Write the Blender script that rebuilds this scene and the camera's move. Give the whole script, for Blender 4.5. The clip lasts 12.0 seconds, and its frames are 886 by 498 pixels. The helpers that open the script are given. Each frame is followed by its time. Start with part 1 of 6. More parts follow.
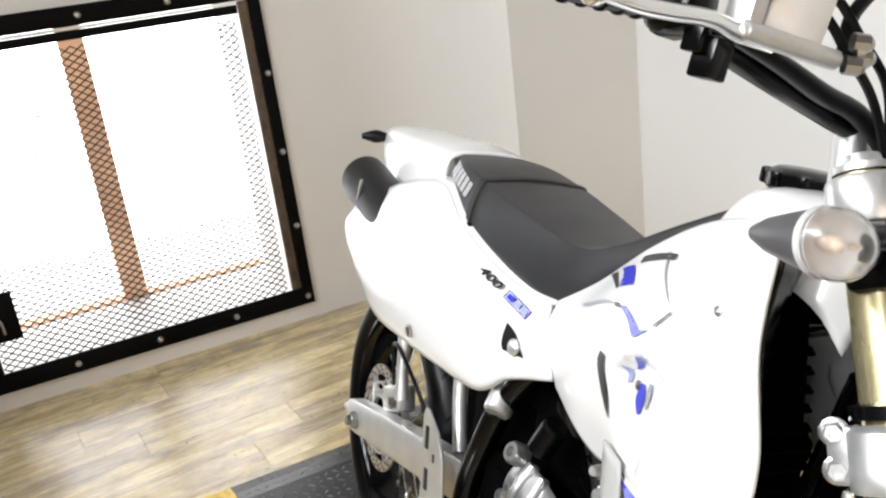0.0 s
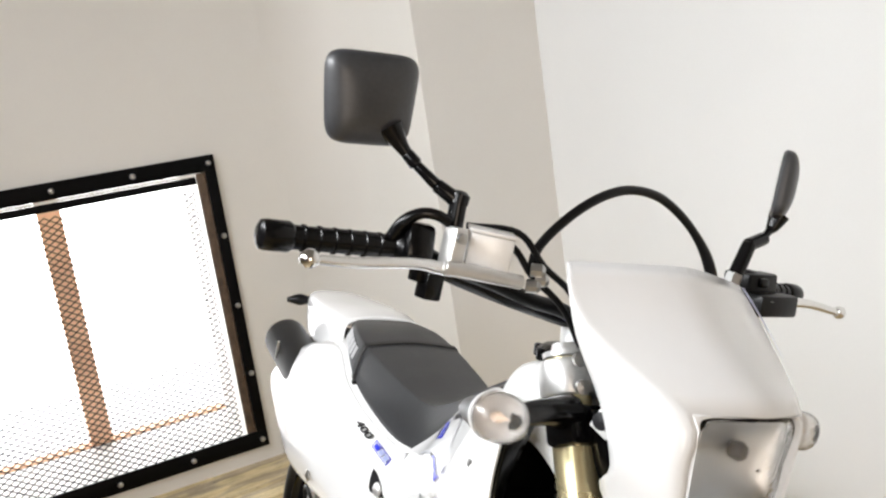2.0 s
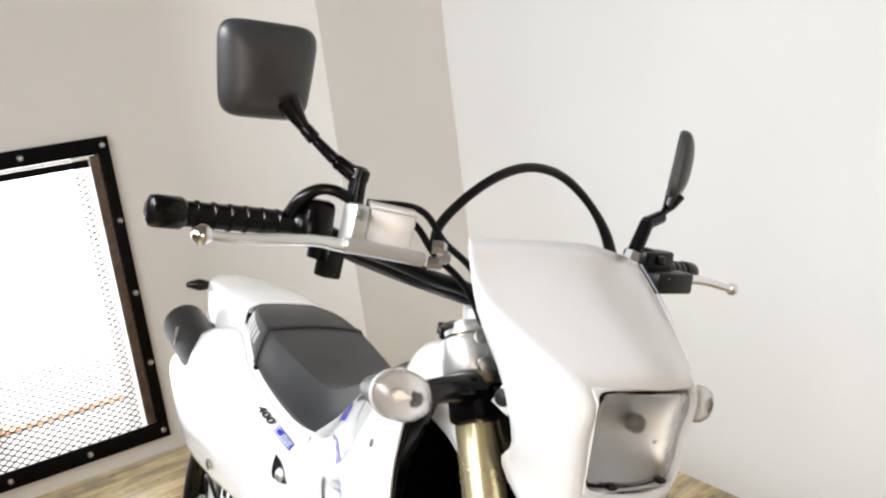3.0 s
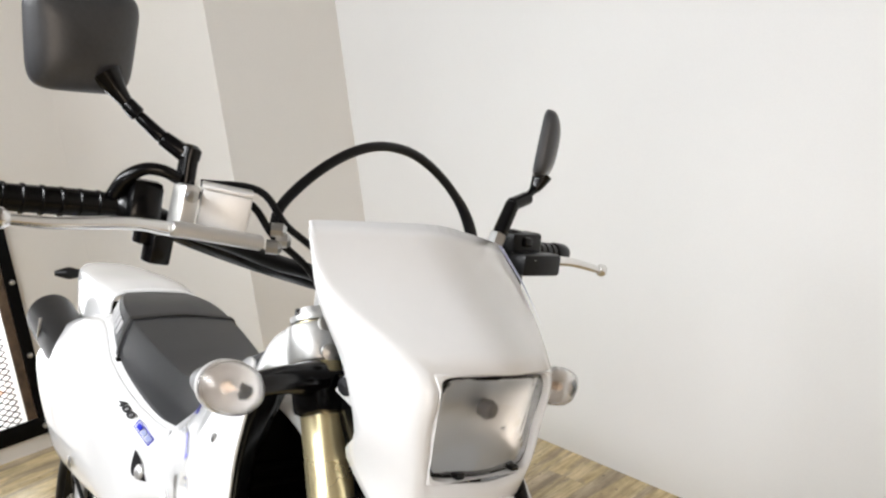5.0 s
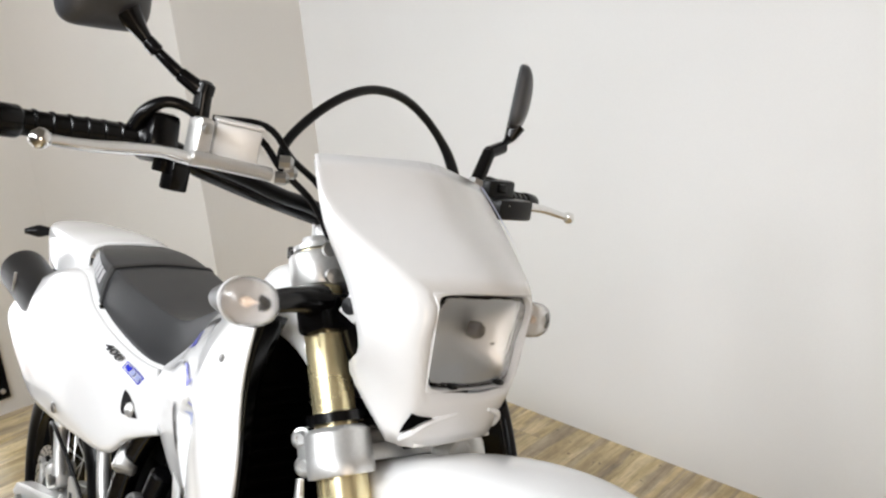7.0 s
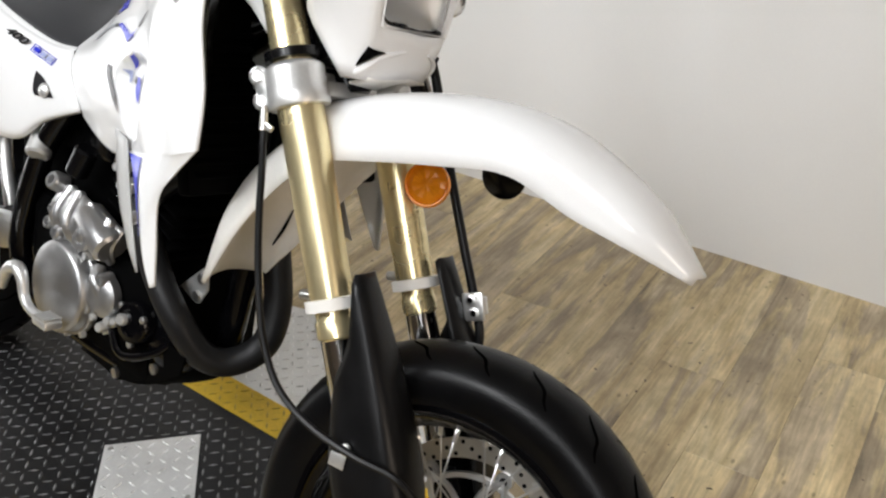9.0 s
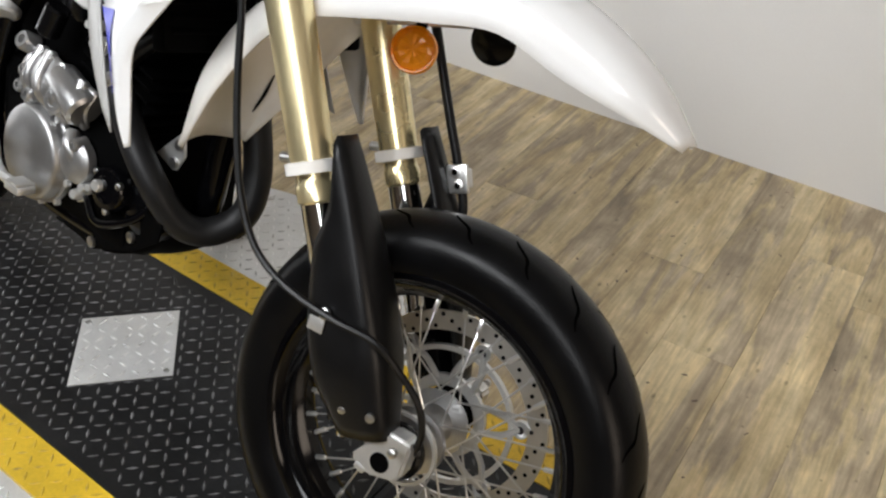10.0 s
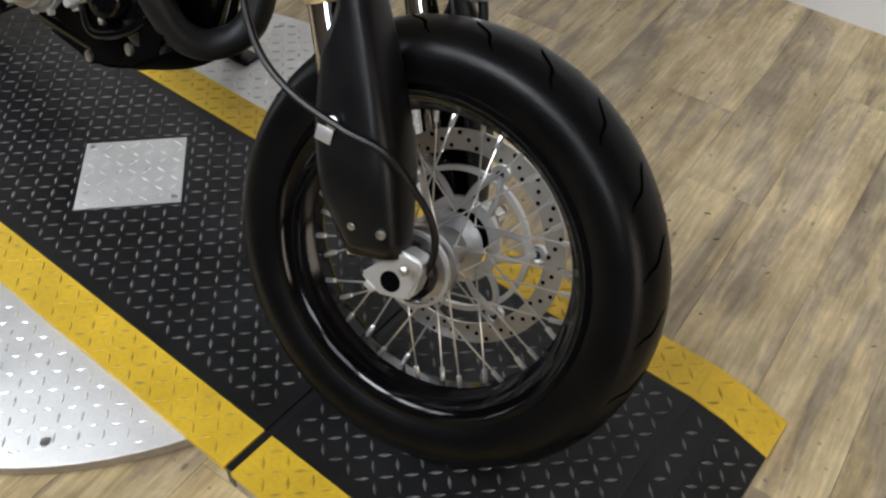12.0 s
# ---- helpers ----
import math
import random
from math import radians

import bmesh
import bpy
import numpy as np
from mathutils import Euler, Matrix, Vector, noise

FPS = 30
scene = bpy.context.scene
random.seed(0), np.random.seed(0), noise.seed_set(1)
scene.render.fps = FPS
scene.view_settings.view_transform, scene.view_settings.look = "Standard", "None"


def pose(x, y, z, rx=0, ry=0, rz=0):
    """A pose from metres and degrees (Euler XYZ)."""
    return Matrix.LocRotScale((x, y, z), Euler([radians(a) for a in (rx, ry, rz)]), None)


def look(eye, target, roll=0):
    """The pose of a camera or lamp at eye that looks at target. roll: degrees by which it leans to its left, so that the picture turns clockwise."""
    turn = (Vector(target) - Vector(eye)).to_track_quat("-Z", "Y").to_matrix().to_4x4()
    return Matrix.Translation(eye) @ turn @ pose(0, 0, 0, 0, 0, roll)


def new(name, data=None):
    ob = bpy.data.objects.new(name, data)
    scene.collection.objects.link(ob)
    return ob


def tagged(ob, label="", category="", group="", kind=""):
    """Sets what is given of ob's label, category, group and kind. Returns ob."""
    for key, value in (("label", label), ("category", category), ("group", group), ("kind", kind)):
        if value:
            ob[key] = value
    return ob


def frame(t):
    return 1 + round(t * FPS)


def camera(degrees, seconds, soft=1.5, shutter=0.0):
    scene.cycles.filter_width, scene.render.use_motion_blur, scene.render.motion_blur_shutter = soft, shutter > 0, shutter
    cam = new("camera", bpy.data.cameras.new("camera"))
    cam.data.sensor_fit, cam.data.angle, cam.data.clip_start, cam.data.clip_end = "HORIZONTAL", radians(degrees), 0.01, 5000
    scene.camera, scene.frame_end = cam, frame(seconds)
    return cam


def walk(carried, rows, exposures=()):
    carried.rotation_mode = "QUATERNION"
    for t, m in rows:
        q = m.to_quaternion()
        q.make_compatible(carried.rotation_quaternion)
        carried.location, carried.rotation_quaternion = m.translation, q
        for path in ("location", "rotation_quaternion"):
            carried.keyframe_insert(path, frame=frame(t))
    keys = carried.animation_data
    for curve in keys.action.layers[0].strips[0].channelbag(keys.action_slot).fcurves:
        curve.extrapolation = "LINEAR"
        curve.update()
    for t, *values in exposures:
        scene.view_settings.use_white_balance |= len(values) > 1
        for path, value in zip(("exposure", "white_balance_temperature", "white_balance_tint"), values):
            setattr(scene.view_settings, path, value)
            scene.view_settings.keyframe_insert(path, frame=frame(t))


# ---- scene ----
cam = camera(53.39, 12.0, soft=2.3)
# seconds, x, y, z, heading, tilt, lean of the camera
PATH = [
    (0, 0.093, -0.373, 1.288, 65.28, -20.16, -7.33),
    (0.2, 0.179, -0.340, 1.304, 68.57, -19.88, -6.14),
    (0.3, 0.218, -0.328, 1.327, 69.23, -18.62, -6.49),
    (0.5, 0.287, -0.318, 1.364, 69.95, -15.82, -7.01),
    (1, 0.368, -0.293, 1.392, 70.02, -12.87, -7.63),
    (1.5, 0.406, -0.274, 1.399, 67.15, -12.01, -9.08),
    (2, 0.420, -0.286, 1.399, 63.89, -11.83, -8.30),
    (2.5, 0.414, -0.283, 1.393, 59.76, -12.58, -7.75),
    (4.5, 0.413, -0.220, 1.367, 55.61, -14.51, -6.68),
    (5, 0.425, -0.192, 1.363, 52.47, -15.13, -6.55),
    (5.5, 0.428, -0.178, 1.357, 50.25, -15.43, -6.40),
    (6, 0.432, -0.170, 1.357, 49.07, -15.18, -6.63),
    (6.5, 0.453, -0.210, 1.353, 50.51, -15.39, -5.87),
    (8.3, 0.466, -0.520, 1.263, 38.68, -25.35, -1.90),
    (8.5, 0.469, -0.526, 1.249, 38.34, -26.90, -1.54),
    (8.8, 0.474, -0.529, 1.222, 38.16, -28.88, -0.70),
    (9, 0.474, -0.534, 1.214, 37.47, -30.08, -0.43),
    (9.5, 0.478, -0.538, 1.186, 36.57, -32.62, 1.19),
    (10, 0.477, -0.539, 1.160, 36.05, -36.13, 1.90),
    (10.5, 0.476, -0.539, 1.112, 35.06, -40.59, 3.53),
    (11, 0.480, -0.546, 1.069, 34.33, -44.54, 5.11),
    (11.5, 0.487, -0.554, 1.048, 33.70, -46.19, 5.85),
    (12, 0.471, -0.527, 1.081, 36.94, -45.32, 2.42),
]


def aim(x, y, z, yaw, tilt, lean):
    a, p = radians(yaw), radians(tilt)
    eye = Vector((x, y, z))
    return look(eye, eye + Vector((-math.sin(a) * math.cos(p), math.cos(a) * math.cos(p), math.sin(p))), lean)


# seconds, stops, white balance
EXPOSURES = [(0, 0.04, 6380, 10), (2.5, 0.09, 6400, 10), (4.5, 0.03, 6380, 10), (6.7, -0.04, 6350, 10), (8.5, -0.21, 6400, 10), (9.5, -0.20, 6400, 10), (10.5, -0.29, 6250, 10), (12, -0.26, 6100, 10)]
walk(cam, [(t, aim(*row)) for t, *row in PATH], EXPOSURES)
# ---- light ----
world = bpy.data.worlds.new("world")
scene.world = world
world.use_nodes = True
wn = world.node_tree.nodes
sky = wn.new("ShaderNodeTexSky")
sky.sky_type, sky.sun_disc, sky.sun_elevation, sky.sun_rotation = "NISHITA", False, radians(40), radians(200)
wn["Background"].inputs["Strength"].default_value = 0.1
world.node_tree.links.new(sky.outputs["Color"], wn["Background"].inputs["Color"])


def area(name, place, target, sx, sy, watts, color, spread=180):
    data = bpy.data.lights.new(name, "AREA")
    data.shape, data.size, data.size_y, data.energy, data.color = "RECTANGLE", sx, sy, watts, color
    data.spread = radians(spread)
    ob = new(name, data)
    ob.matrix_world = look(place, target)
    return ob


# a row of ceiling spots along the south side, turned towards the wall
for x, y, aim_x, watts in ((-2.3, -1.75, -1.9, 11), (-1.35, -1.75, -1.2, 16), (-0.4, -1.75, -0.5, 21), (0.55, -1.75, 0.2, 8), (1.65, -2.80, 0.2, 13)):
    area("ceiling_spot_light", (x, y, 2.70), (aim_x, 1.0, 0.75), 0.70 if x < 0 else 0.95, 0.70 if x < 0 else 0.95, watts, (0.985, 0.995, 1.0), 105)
# unseen warm fill lamp added at the east wall, where no door is built
area("east_warm_fill", (3.9, -1.0, 1.2), (0, 0, 0.8), 1.2, 2.0, 50, (1.0, 0.83, 0.67))

# ---- materials ----
def node_mat(name):
    m = bpy.data.materials.new(name)
    m.use_nodes = True
    return m, m.node_tree.nodes, m.node_tree.links, m.node_tree.nodes["Principled BSDF"]


def shade(c, k):
    return (min(c[0] * k, 1), min(c[1] * k, 1), min(c[2] * k, 1), 1)


def surface(name, color, rough=0.5, metal=0.0, var=0.12, scale=6.0, fine=90.0, bump=0.0, coat=0.0, rvar=0.1, spec=0.5):
    """Paint, plastic, rubber or metal with wear at two scales."""
    m, n, l, b = node_mat(name)
    co = n.new("ShaderNodeTexCoord")
    big, small = n.new("ShaderNodeTexNoise"), n.new("ShaderNodeTexNoise")
    big.inputs["Scale"].default_value, big.inputs["Detail"].default_value = scale, 5
    small.inputs["Scale"].default_value, small.inputs["Detail"].default_value = fine, 3
    add = n.new("ShaderNodeMath")
    add.operation = "MULTIPLY_ADD"
    add.inputs[1].default_value = 0.45
    ramp = n.new("ShaderNodeValToRGB")
    ramp.color_ramp.elements[0].position, ramp.color_ramp.elements[1].position = 0.45, 1.0
    ramp.color_ramp.elements[0].color, ramp.color_ramp.elements[1].color = shade(color, 1 - var), shade(color, 1 + var)
    for t in (big, small):
        l.new(co.outputs["Object"], t.inputs["Vector"])
    l.new(small.outputs["Fac"], add.inputs[0])
    l.new(big.outputs["Fac"], add.inputs[2])
    l.new(add.outputs[0], ramp.inputs["Fac"])
    l.new(ramp.outputs["Color"], b.inputs["Base Color"])
    rr = n.new("ShaderNodeMapRange")
    rr.inputs["To Min"].default_value, rr.inputs["To Max"].default_value = max(rough - rvar, 0.02), min(rough + rvar, 1)
    l.new(big.outputs["Fac"], rr.inputs["Value"])
    l.new(rr.outputs["Result"], b.inputs["Roughness"])
    b.inputs["Metallic"].default_value = metal
    b.inputs["Specular IOR Level"].default_value = spec
    b.inputs["Coat Weight"].default_value = coat
    b.inputs["Coat Roughness"].default_value = 0.06
    if bump:
        bp = n.new("ShaderNodeBump")
        bp.inputs["Strength"].default_value, bp.inputs["Distance"].default_value = bump, 0.002
        l.new(small.outputs["Fac"], bp.inputs["Height"])
        l.new(bp.outputs["Normal"], b.inputs["Normal"])
    return m


def glass(name, color, rough=0.03, ior=1.45):
    m, n, l, b = node_mat(name)
    b.inputs["Base Color"].default_value = (*color, 1)
    b.inputs["Transmission Weight"].default_value, b.inputs["Roughness"].default_value, b.inputs["IOR"].default_value = 1.0, rough, ior
    return m


def wood_floor():
    """Rustic printed vinyl plank: ochre and grey streaks along the plank, knots, a tone for each plank."""
    m, n, l, b = node_mat("vinyl_plank")
    co, info = n.new("ShaderNodeTexCoord"), n.new("ShaderNodeObjectInfo")
    shift = n.new("ShaderNodeVectorMath")
    shift.operation = "MULTIPLY_ADD"
    shift.inputs[1].default_value = (37.0, 53.0, 11.0)
    l.new(info.outputs["Random"], shift.inputs[0])
    l.new(co.outputs["Object"], shift.inputs[2])
    mp = n.new("ShaderNodeMapping")
    mp.inputs["Scale"].default_value = (10.0, 1.3, 1.0)
    l.new(shift.outputs[0], mp.inputs["Vector"])
    streak = n.new("ShaderNodeTexNoise")
    streak.inputs["Scale"].default_value, streak.inputs["Detail"].default_value, streak.inputs["Distortion"].default_value = 1.3, 5, 0.9
    streak.inputs["Roughness"].default_value = 0.58
    l.new(mp.outputs[0], streak.inputs["Vector"])
    def tones(stops):
        r = n.new("ShaderNodeValToRGB")
        e = r.color_ramp.elements
        e[0].position, e[0].color = stops[0]
        e[1].position, e[1].color = stops[-1]
        for pos, c in stops[1:-1]:
            x = e.new(pos)
            x.color = c
        l.new(streak.outputs["Fac"], r.inputs["Fac"])
        return r

    ochre = tones(((0.28, (0.42, 0.315, 0.165, 1)), (0.40, (0.59, 0.455, 0.245, 1)), (0.50, (0.70, 0.555, 0.31, 1)), (0.60, (0.79, 0.645, 0.375, 1)), (0.74, (0.86, 0.725, 0.455, 1))))
    grey = tones(((0.28, (0.27, 0.212, 0.138, 1)), (0.40, (0.40, 0.318, 0.206, 1)), (0.52, (0.53, 0.426, 0.278, 1)), (0.62, (0.63, 0.512, 0.338, 1)), (0.74, (0.73, 0.60, 0.405, 1))))
    mp0 = n.new("ShaderNodeMapping")
    mp0.inputs["Scale"].default_value = (9.0, 1.5, 1.0)
    l.new(shift.outputs[0], mp0.inputs["Vector"])
    patch = n.new("ShaderNodeTexNoise")
    patch.inputs["Scale"].default_value, patch.inputs["Detail"].default_value = 1.3, 6
    patch.inputs["Distortion"].default_value = 0.5
    patch.inputs["Roughness"].default_value = 0.62
    l.new(mp0.outputs[0], patch.inputs["Vector"])
    pf = n.new("ShaderNodeMapRange")
    pf.inputs["From Min"].default_value, pf.inputs["From Max"].default_value = 0.505, 0.565
    l.new(patch.outputs["Fac"], pf.inputs["Value"])
    ramp = n.new("ShaderNodeMix")
    ramp.data_type = "RGBA"
    l.new(pf.outputs["Result"], ramp.inputs["Factor"])
    l.new(ochre.outputs["Color"], ramp.inputs["A"])
    l.new(grey.outputs["Color"], ramp.inputs["B"])
    mp2 = n.new("ShaderNodeMapping")
    mp2.inputs["Scale"].default_value = (60.0, 5.0, 1.0)
    l.new(shift.outputs[0], mp2.inputs["Vector"])
    grain = n.new("ShaderNodeTexNoise")
    grain.inputs["Scale"].default_value, grain.inputs["Detail"].default_value = 2.5, 6
    l.new(mp2.outputs[0], grain.inputs["Vector"])
    gr = n.new("ShaderNodeMapRange")
    gr.inputs["From Min"].default_value, gr.inputs["From Max"].default_value = 0.34, 0.66
    gr.inputs["To Min"].default_value, gr.inputs["To Max"].default_value = 0.80, 1.10
    l.new(grain.outputs["Fac"], gr.inputs["Value"])
    mix = n.new("ShaderNodeMix")
    mix.data_type, mix.blend_type = "RGBA", "MULTIPLY"
    mix.inputs["Factor"].default_value = 1.0
    l.new(ramp.outputs["Result"], mix.inputs["A"])
    l.new(gr.outputs["Result"], mix.inputs["B"])
    # knots and small nicks
    vo = n.new("ShaderNodeTexVoronoi")
    vo.inputs["Scale"].default_value = 12.0
    mp3 = n.new("ShaderNodeMapping")
    mp3.inputs["Scale"].default_value = (1.6, 0.9, 1.0)
    l.new(shift.outputs[0], mp3.inputs["Vector"])
    l.new(mp3.outputs[0], vo.inputs["Vector"])
    kn = n.new("ShaderNodeMapRange")
    kn.inputs["From Min"].default_value, kn.inputs["From Max"].default_value = 0.045, 0.10
    kn.inputs["To Min"].default_value, kn.inputs["To Max"].default_value = 0.55, 1.0
    l.new(vo.outputs["Distance"], kn.inputs["Value"])
    mix2 = n.new("ShaderNodeMix")
    mix2.data_type, mix2.blend_type = "RGBA", "MULTIPLY"
    mix2.inputs["Factor"].default_value = 1.0
    l.new(mix.outputs["Result"], mix2.inputs["A"])
    l.new(kn.outputs["Result"], mix2.inputs["B"])
    # tiny dark specks and scuffs of use
    sv = n.new("ShaderNodeTexVoronoi")
    sv.inputs["Scale"].default_value = 34.0
    l.new(co.outputs["Object"], sv.inputs["Vector"])
    sk = n.new("ShaderNodeMapRange")
    sk.inputs["From Min"].default_value, sk.inputs["From Max"].default_value = 0.06, 0.13
    sk.inputs["To Min"].default_value, sk.inputs["To Max"].default_value = 0.6, 1.0
    l.new(sv.outputs["Distance"], sk.inputs["Value"])
    scuff = n.new("ShaderNodeTexNoise")
    scuff.inputs["Scale"].default_value, scuff.inputs["Detail"].default_value, scuff.inputs["Roughness"].default_value = 7.0, 8, 0.72
    l.new(shift.outputs[0], scuff.inputs["Vector"])
    sc = n.new("ShaderNodeMapRange")
    sc.inputs["From Min"].default_value, sc.inputs["From Max"].default_value = 0.30, 0.62
    sc.inputs["To Min"].default_value, sc.inputs["To Max"].default_value = 0.68, 1.08
    l.new(scuff.outputs["Fac"], sc.inputs["Value"])
    wear = n.new("ShaderNodeMath")
    wear.operation = "MULTIPLY"
    l.new(sk.outputs["Result"], wear.inputs[0])
    l.new(sc.outputs["Result"], wear.inputs[1])
    mix3 = n.new("ShaderNodeMix")
    mix3.data_type, mix3.blend_type = "RGBA", "MULTIPLY"
    mix3.inputs["Factor"].default_value = 1.0
    l.new(mix2.outputs["Result"], mix3.inputs["A"])
    l.new(wear.outputs[0], mix3.inputs["B"])
    hue = n.new("ShaderNodeHueSaturation")
    tone = n.new("ShaderNodeMapRange")
    tone.inputs["To Min"].default_value, tone.inputs["To Max"].default_value = 0.9, 1.08
    l.new(info.outputs["Random"], tone.inputs["Value"])
    l.new(tone.outputs["Result"], hue.inputs["Value"])
    l.new(mix3.outputs["Result"], hue.inputs["Color"])
    l.new(hue.outputs["Color"], b.inputs["Base Color"])
    b.inputs["Roughness"].default_value = 0.25
    bp = n.new("ShaderNodeBump")
    bp.inputs["Strength"].default_value, bp.inputs["Distance"].default_value = 0.25, 0.001
    l.new(grain.outputs["Fac"], bp.inputs["Height"])
    l.new(bp.outputs["Normal"], b.inputs["Normal"])
    return m


def emission(name, color, strength):
    m = bpy.data.materials.new(name)
    m.use_nodes = True
    n, l = m.node_tree.nodes, m.node_tree.links
    n.remove(n["Principled BSDF"])
    e = n.new("ShaderNodeEmission")
    e.inputs["Color"].default_value, e.inputs["Strength"].default_value = (*color, 1), strength
    l.new(e.outputs[0], n["Material Output"].inputs["Surface"])
    return m


# outer walls, and the ceiling below, are darkened to cut bounced light
LOW_BOUNCE_WALL = surface("low_bounce_wall", (0.26, 0.225, 0.19), 0.6, var=0.05, scale=1.3)
CREAM_WALL = surface("cream_wall_paint", (0.80, 0.776, 0.738), 0.5, var=0.03, scale=1.3, fine=220, bump=0.08)
WALL = surface("wall_paint", (0.80, 0.798, 0.79), 0.5, var=0.03, scale=1.3, fine=220, bump=0.08)
CEIL = surface("low_bounce_ceiling", (0.24, 0.23, 0.215), 0.8, var=0.03)
PLANK = wood_floor()
SUBFLOOR = surface("joint_dark", (0.24, 0.185, 0.12), 0.8)
BLACK_TREAD = surface("black_tread_paint", (0.013, 0.013, 0.0135), 0.36, var=0.6, scale=7, fine=160, bump=0.15, spec=0.3)
# bars lighter than the black plate: wear plus painted-in highlights
TREAD_WORN_LIT = surface("worn_lit_black_tread", (0.105, 0.105, 0.108), 0.27, metal=0.0, var=0.6, scale=14, fine=120, bump=0.1)
YELLOW_WORN = surface("worn_yellow_tread", (0.58, 0.37, 0.025), 0.4, var=0.5, scale=14, fine=120, bump=0.1)
YELLOW = surface("yellow_floor_paint", (0.80, 0.53, 0.03), 0.45, var=0.2, scale=10, fine=150, bump=0.15)
# near-white bars, their highlights put into the base colour
TREAD_SHINE = surface("bright_tread_highlight", (0.90, 0.90, 0.89), 0.28, metal=0.5, var=0.06, scale=20)
ALU_TREAD = surface("aluminium_tread", (0.70, 0.70, 0.69), 0.46, metal=0.5, var=0.12, scale=9, fine=180, bump=0.12)
WOOD_EDGE = surface("board_edge", (0.38, 0.335, 0.27), 0.6, var=0.25, scale=14, fine=120, bump=0.2)
BLACK_STEEL = surface("black_painted_steel", (0.0022, 0.0022, 0.0025), 0.5, var=0.4, scale=12, fine=140, bump=0.1, spec=0.09)
OLD_WOOD = surface("stained_plywood_edge", (0.10, 0.065, 0.042), 0.7, var=0.55, scale=16, fine=60, bump=0.4)
ORANGE_POST = surface("orange_timber", (0.92, 0.53, 0.33), 0.6, var=0.2, scale=10)
DAY = emission("daylight_sky", (1.0, 1.0, 1.0), 8.0)
GALV = surface("galvanised_steel", (0.55, 0.55, 0.54), 0.35, metal=1.0, var=0.2, scale=25)
WHITE = surface("white_bodywork", (0.84, 0.84, 0.84), 0.22, var=0.015, scale=4, fine=60, coat=0.5, rvar=0.05)
WHITE_MATT = surface("white_matt_plastic", (0.83, 0.81, 0.77), 0.45, var=0.04)
GREY_FIN = surface("pale_grey_plastic", (0.48, 0.48, 0.47), 0.4, var=0.05)
GREY_PLASTIC = surface("grey_plastic", (0.075, 0.075, 0.08), 0.42)
# dull black parts, also patches and blocks painted as shaded holes and gaps
DEEP_BLACK = surface("dull_black_and_shade", (0.0012, 0.0012, 0.0013), 0.7, spec=0.03)
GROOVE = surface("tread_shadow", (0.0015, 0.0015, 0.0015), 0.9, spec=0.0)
BLACK = surface("black_plastic", (0.0030, 0.0030, 0.0034), 0.21, var=0.3, scale=20, fine=200, bump=0.06, spec=0.28)
SATIN_BLACK = surface("satin_black_plastic", (0.006, 0.006, 0.0065), 0.34, var=0.3, scale=20, fine=240, bump=0.1, spec=0.24)
BLACK_GLOSS = surface("black_gloss", (0.002, 0.002, 0.0025), 0.10, var=0.2, coat=0.0, spec=0.26)
RUBBER = surface("tyre_rubber", (0.0030, 0.0030, 0.0034), 0.33, var=0.3, scale=14, fine=220, bump=0.14, spec=0.17)
HOSE = surface("rubber_hose", (0.005, 0.005, 0.0055), 0.35, var=0.3, spec=0.25)
VINYL = surface("seat_vinyl", (0.030, 0.0305, 0.033), 0.40, var=0.15, scale=10, fine=420, bump=0.25, spec=0.34)
VINYL_DARK = surface("seat_strap_vinyl", (0.006, 0.006, 0.0065), 0.5, fine=300, bump=0.2)
GOLD = surface("gold_anodised", (0.92, 0.80, 0.48), 0.30, metal=0.85, var=0.06, scale=8)
CHROME = surface("hard_chrome", (0.80, 0.80, 0.80), 0.08, metal=1.0, var=0.02, rvar=0.04)
ALU = surface("cast_aluminium", (0.72, 0.72, 0.71), 0.40, metal=0.75, var=0.1, scale=18, fine=240, bump=0.1)
ALU_BRIGHT = surface("polished_aluminium", (0.78, 0.77, 0.75), 0.2, metal=1.0, var=0.06)
ALU_GREY = surface("grey_engine_casting", (0.47, 0.47, 0.47), 0.32, metal=0.85, var=0.12, scale=18, fine=260, bump=0.12)
STEEL = surface("steel_disc", (0.70, 0.68, 0.64), 0.38, metal=1.0, var=0.08, scale=20)
BLUE = surface("blue_decal", (0.014, 0.026, 0.52), 0.3, var=0.06)
PALE_BLUE = surface("pale_blue_decal", (0.34, 0.38, 0.60), 0.3, var=0.06)
DECAL_GREY = surface("grey_decal", (0.30, 0.31, 0.34), 0.35)
# black print and screws, also patches painted as shaded slots and gaps
DECAL_BLACK = surface("black_decal_and_shade", (0.012, 0.012, 0.014), 0.35)
ORANGE = surface("orange_reflector", (1.0, 0.31, 0.006), 0.22, var=0.12, scale=60, fine=300, coat=0.15)
SMOKE = glass("moulded_clear_lens", (0.97, 0.96, 0.95), 0.09)
FROST = glass("smoky_signal_lens", (0.95, 0.94, 0.93), 0.22)
SATIN = surface("satin_aluminium", (0.68, 0.67, 0.65), 0.40, metal=0.8, var=0.06, scale=20)
FROSTED = surface("frosted_aluminium", (0.80, 0.79, 0.775), 0.42, metal=0.35, var=0.04, scale=14, fine=260, bump=0.05)
SPOKE = surface("bright_spoke_steel", (0.80, 0.80, 0.79), 0.32, metal=0.9, var=0.04)
MUFFLER = surface("matt_black_silencer", (0.010, 0.010, 0.011), 0.42, var=0.2, spec=0.3)
BOWL = surface("pale_lamp_bowl", (0.58, 0.575, 0.57), 0.35)
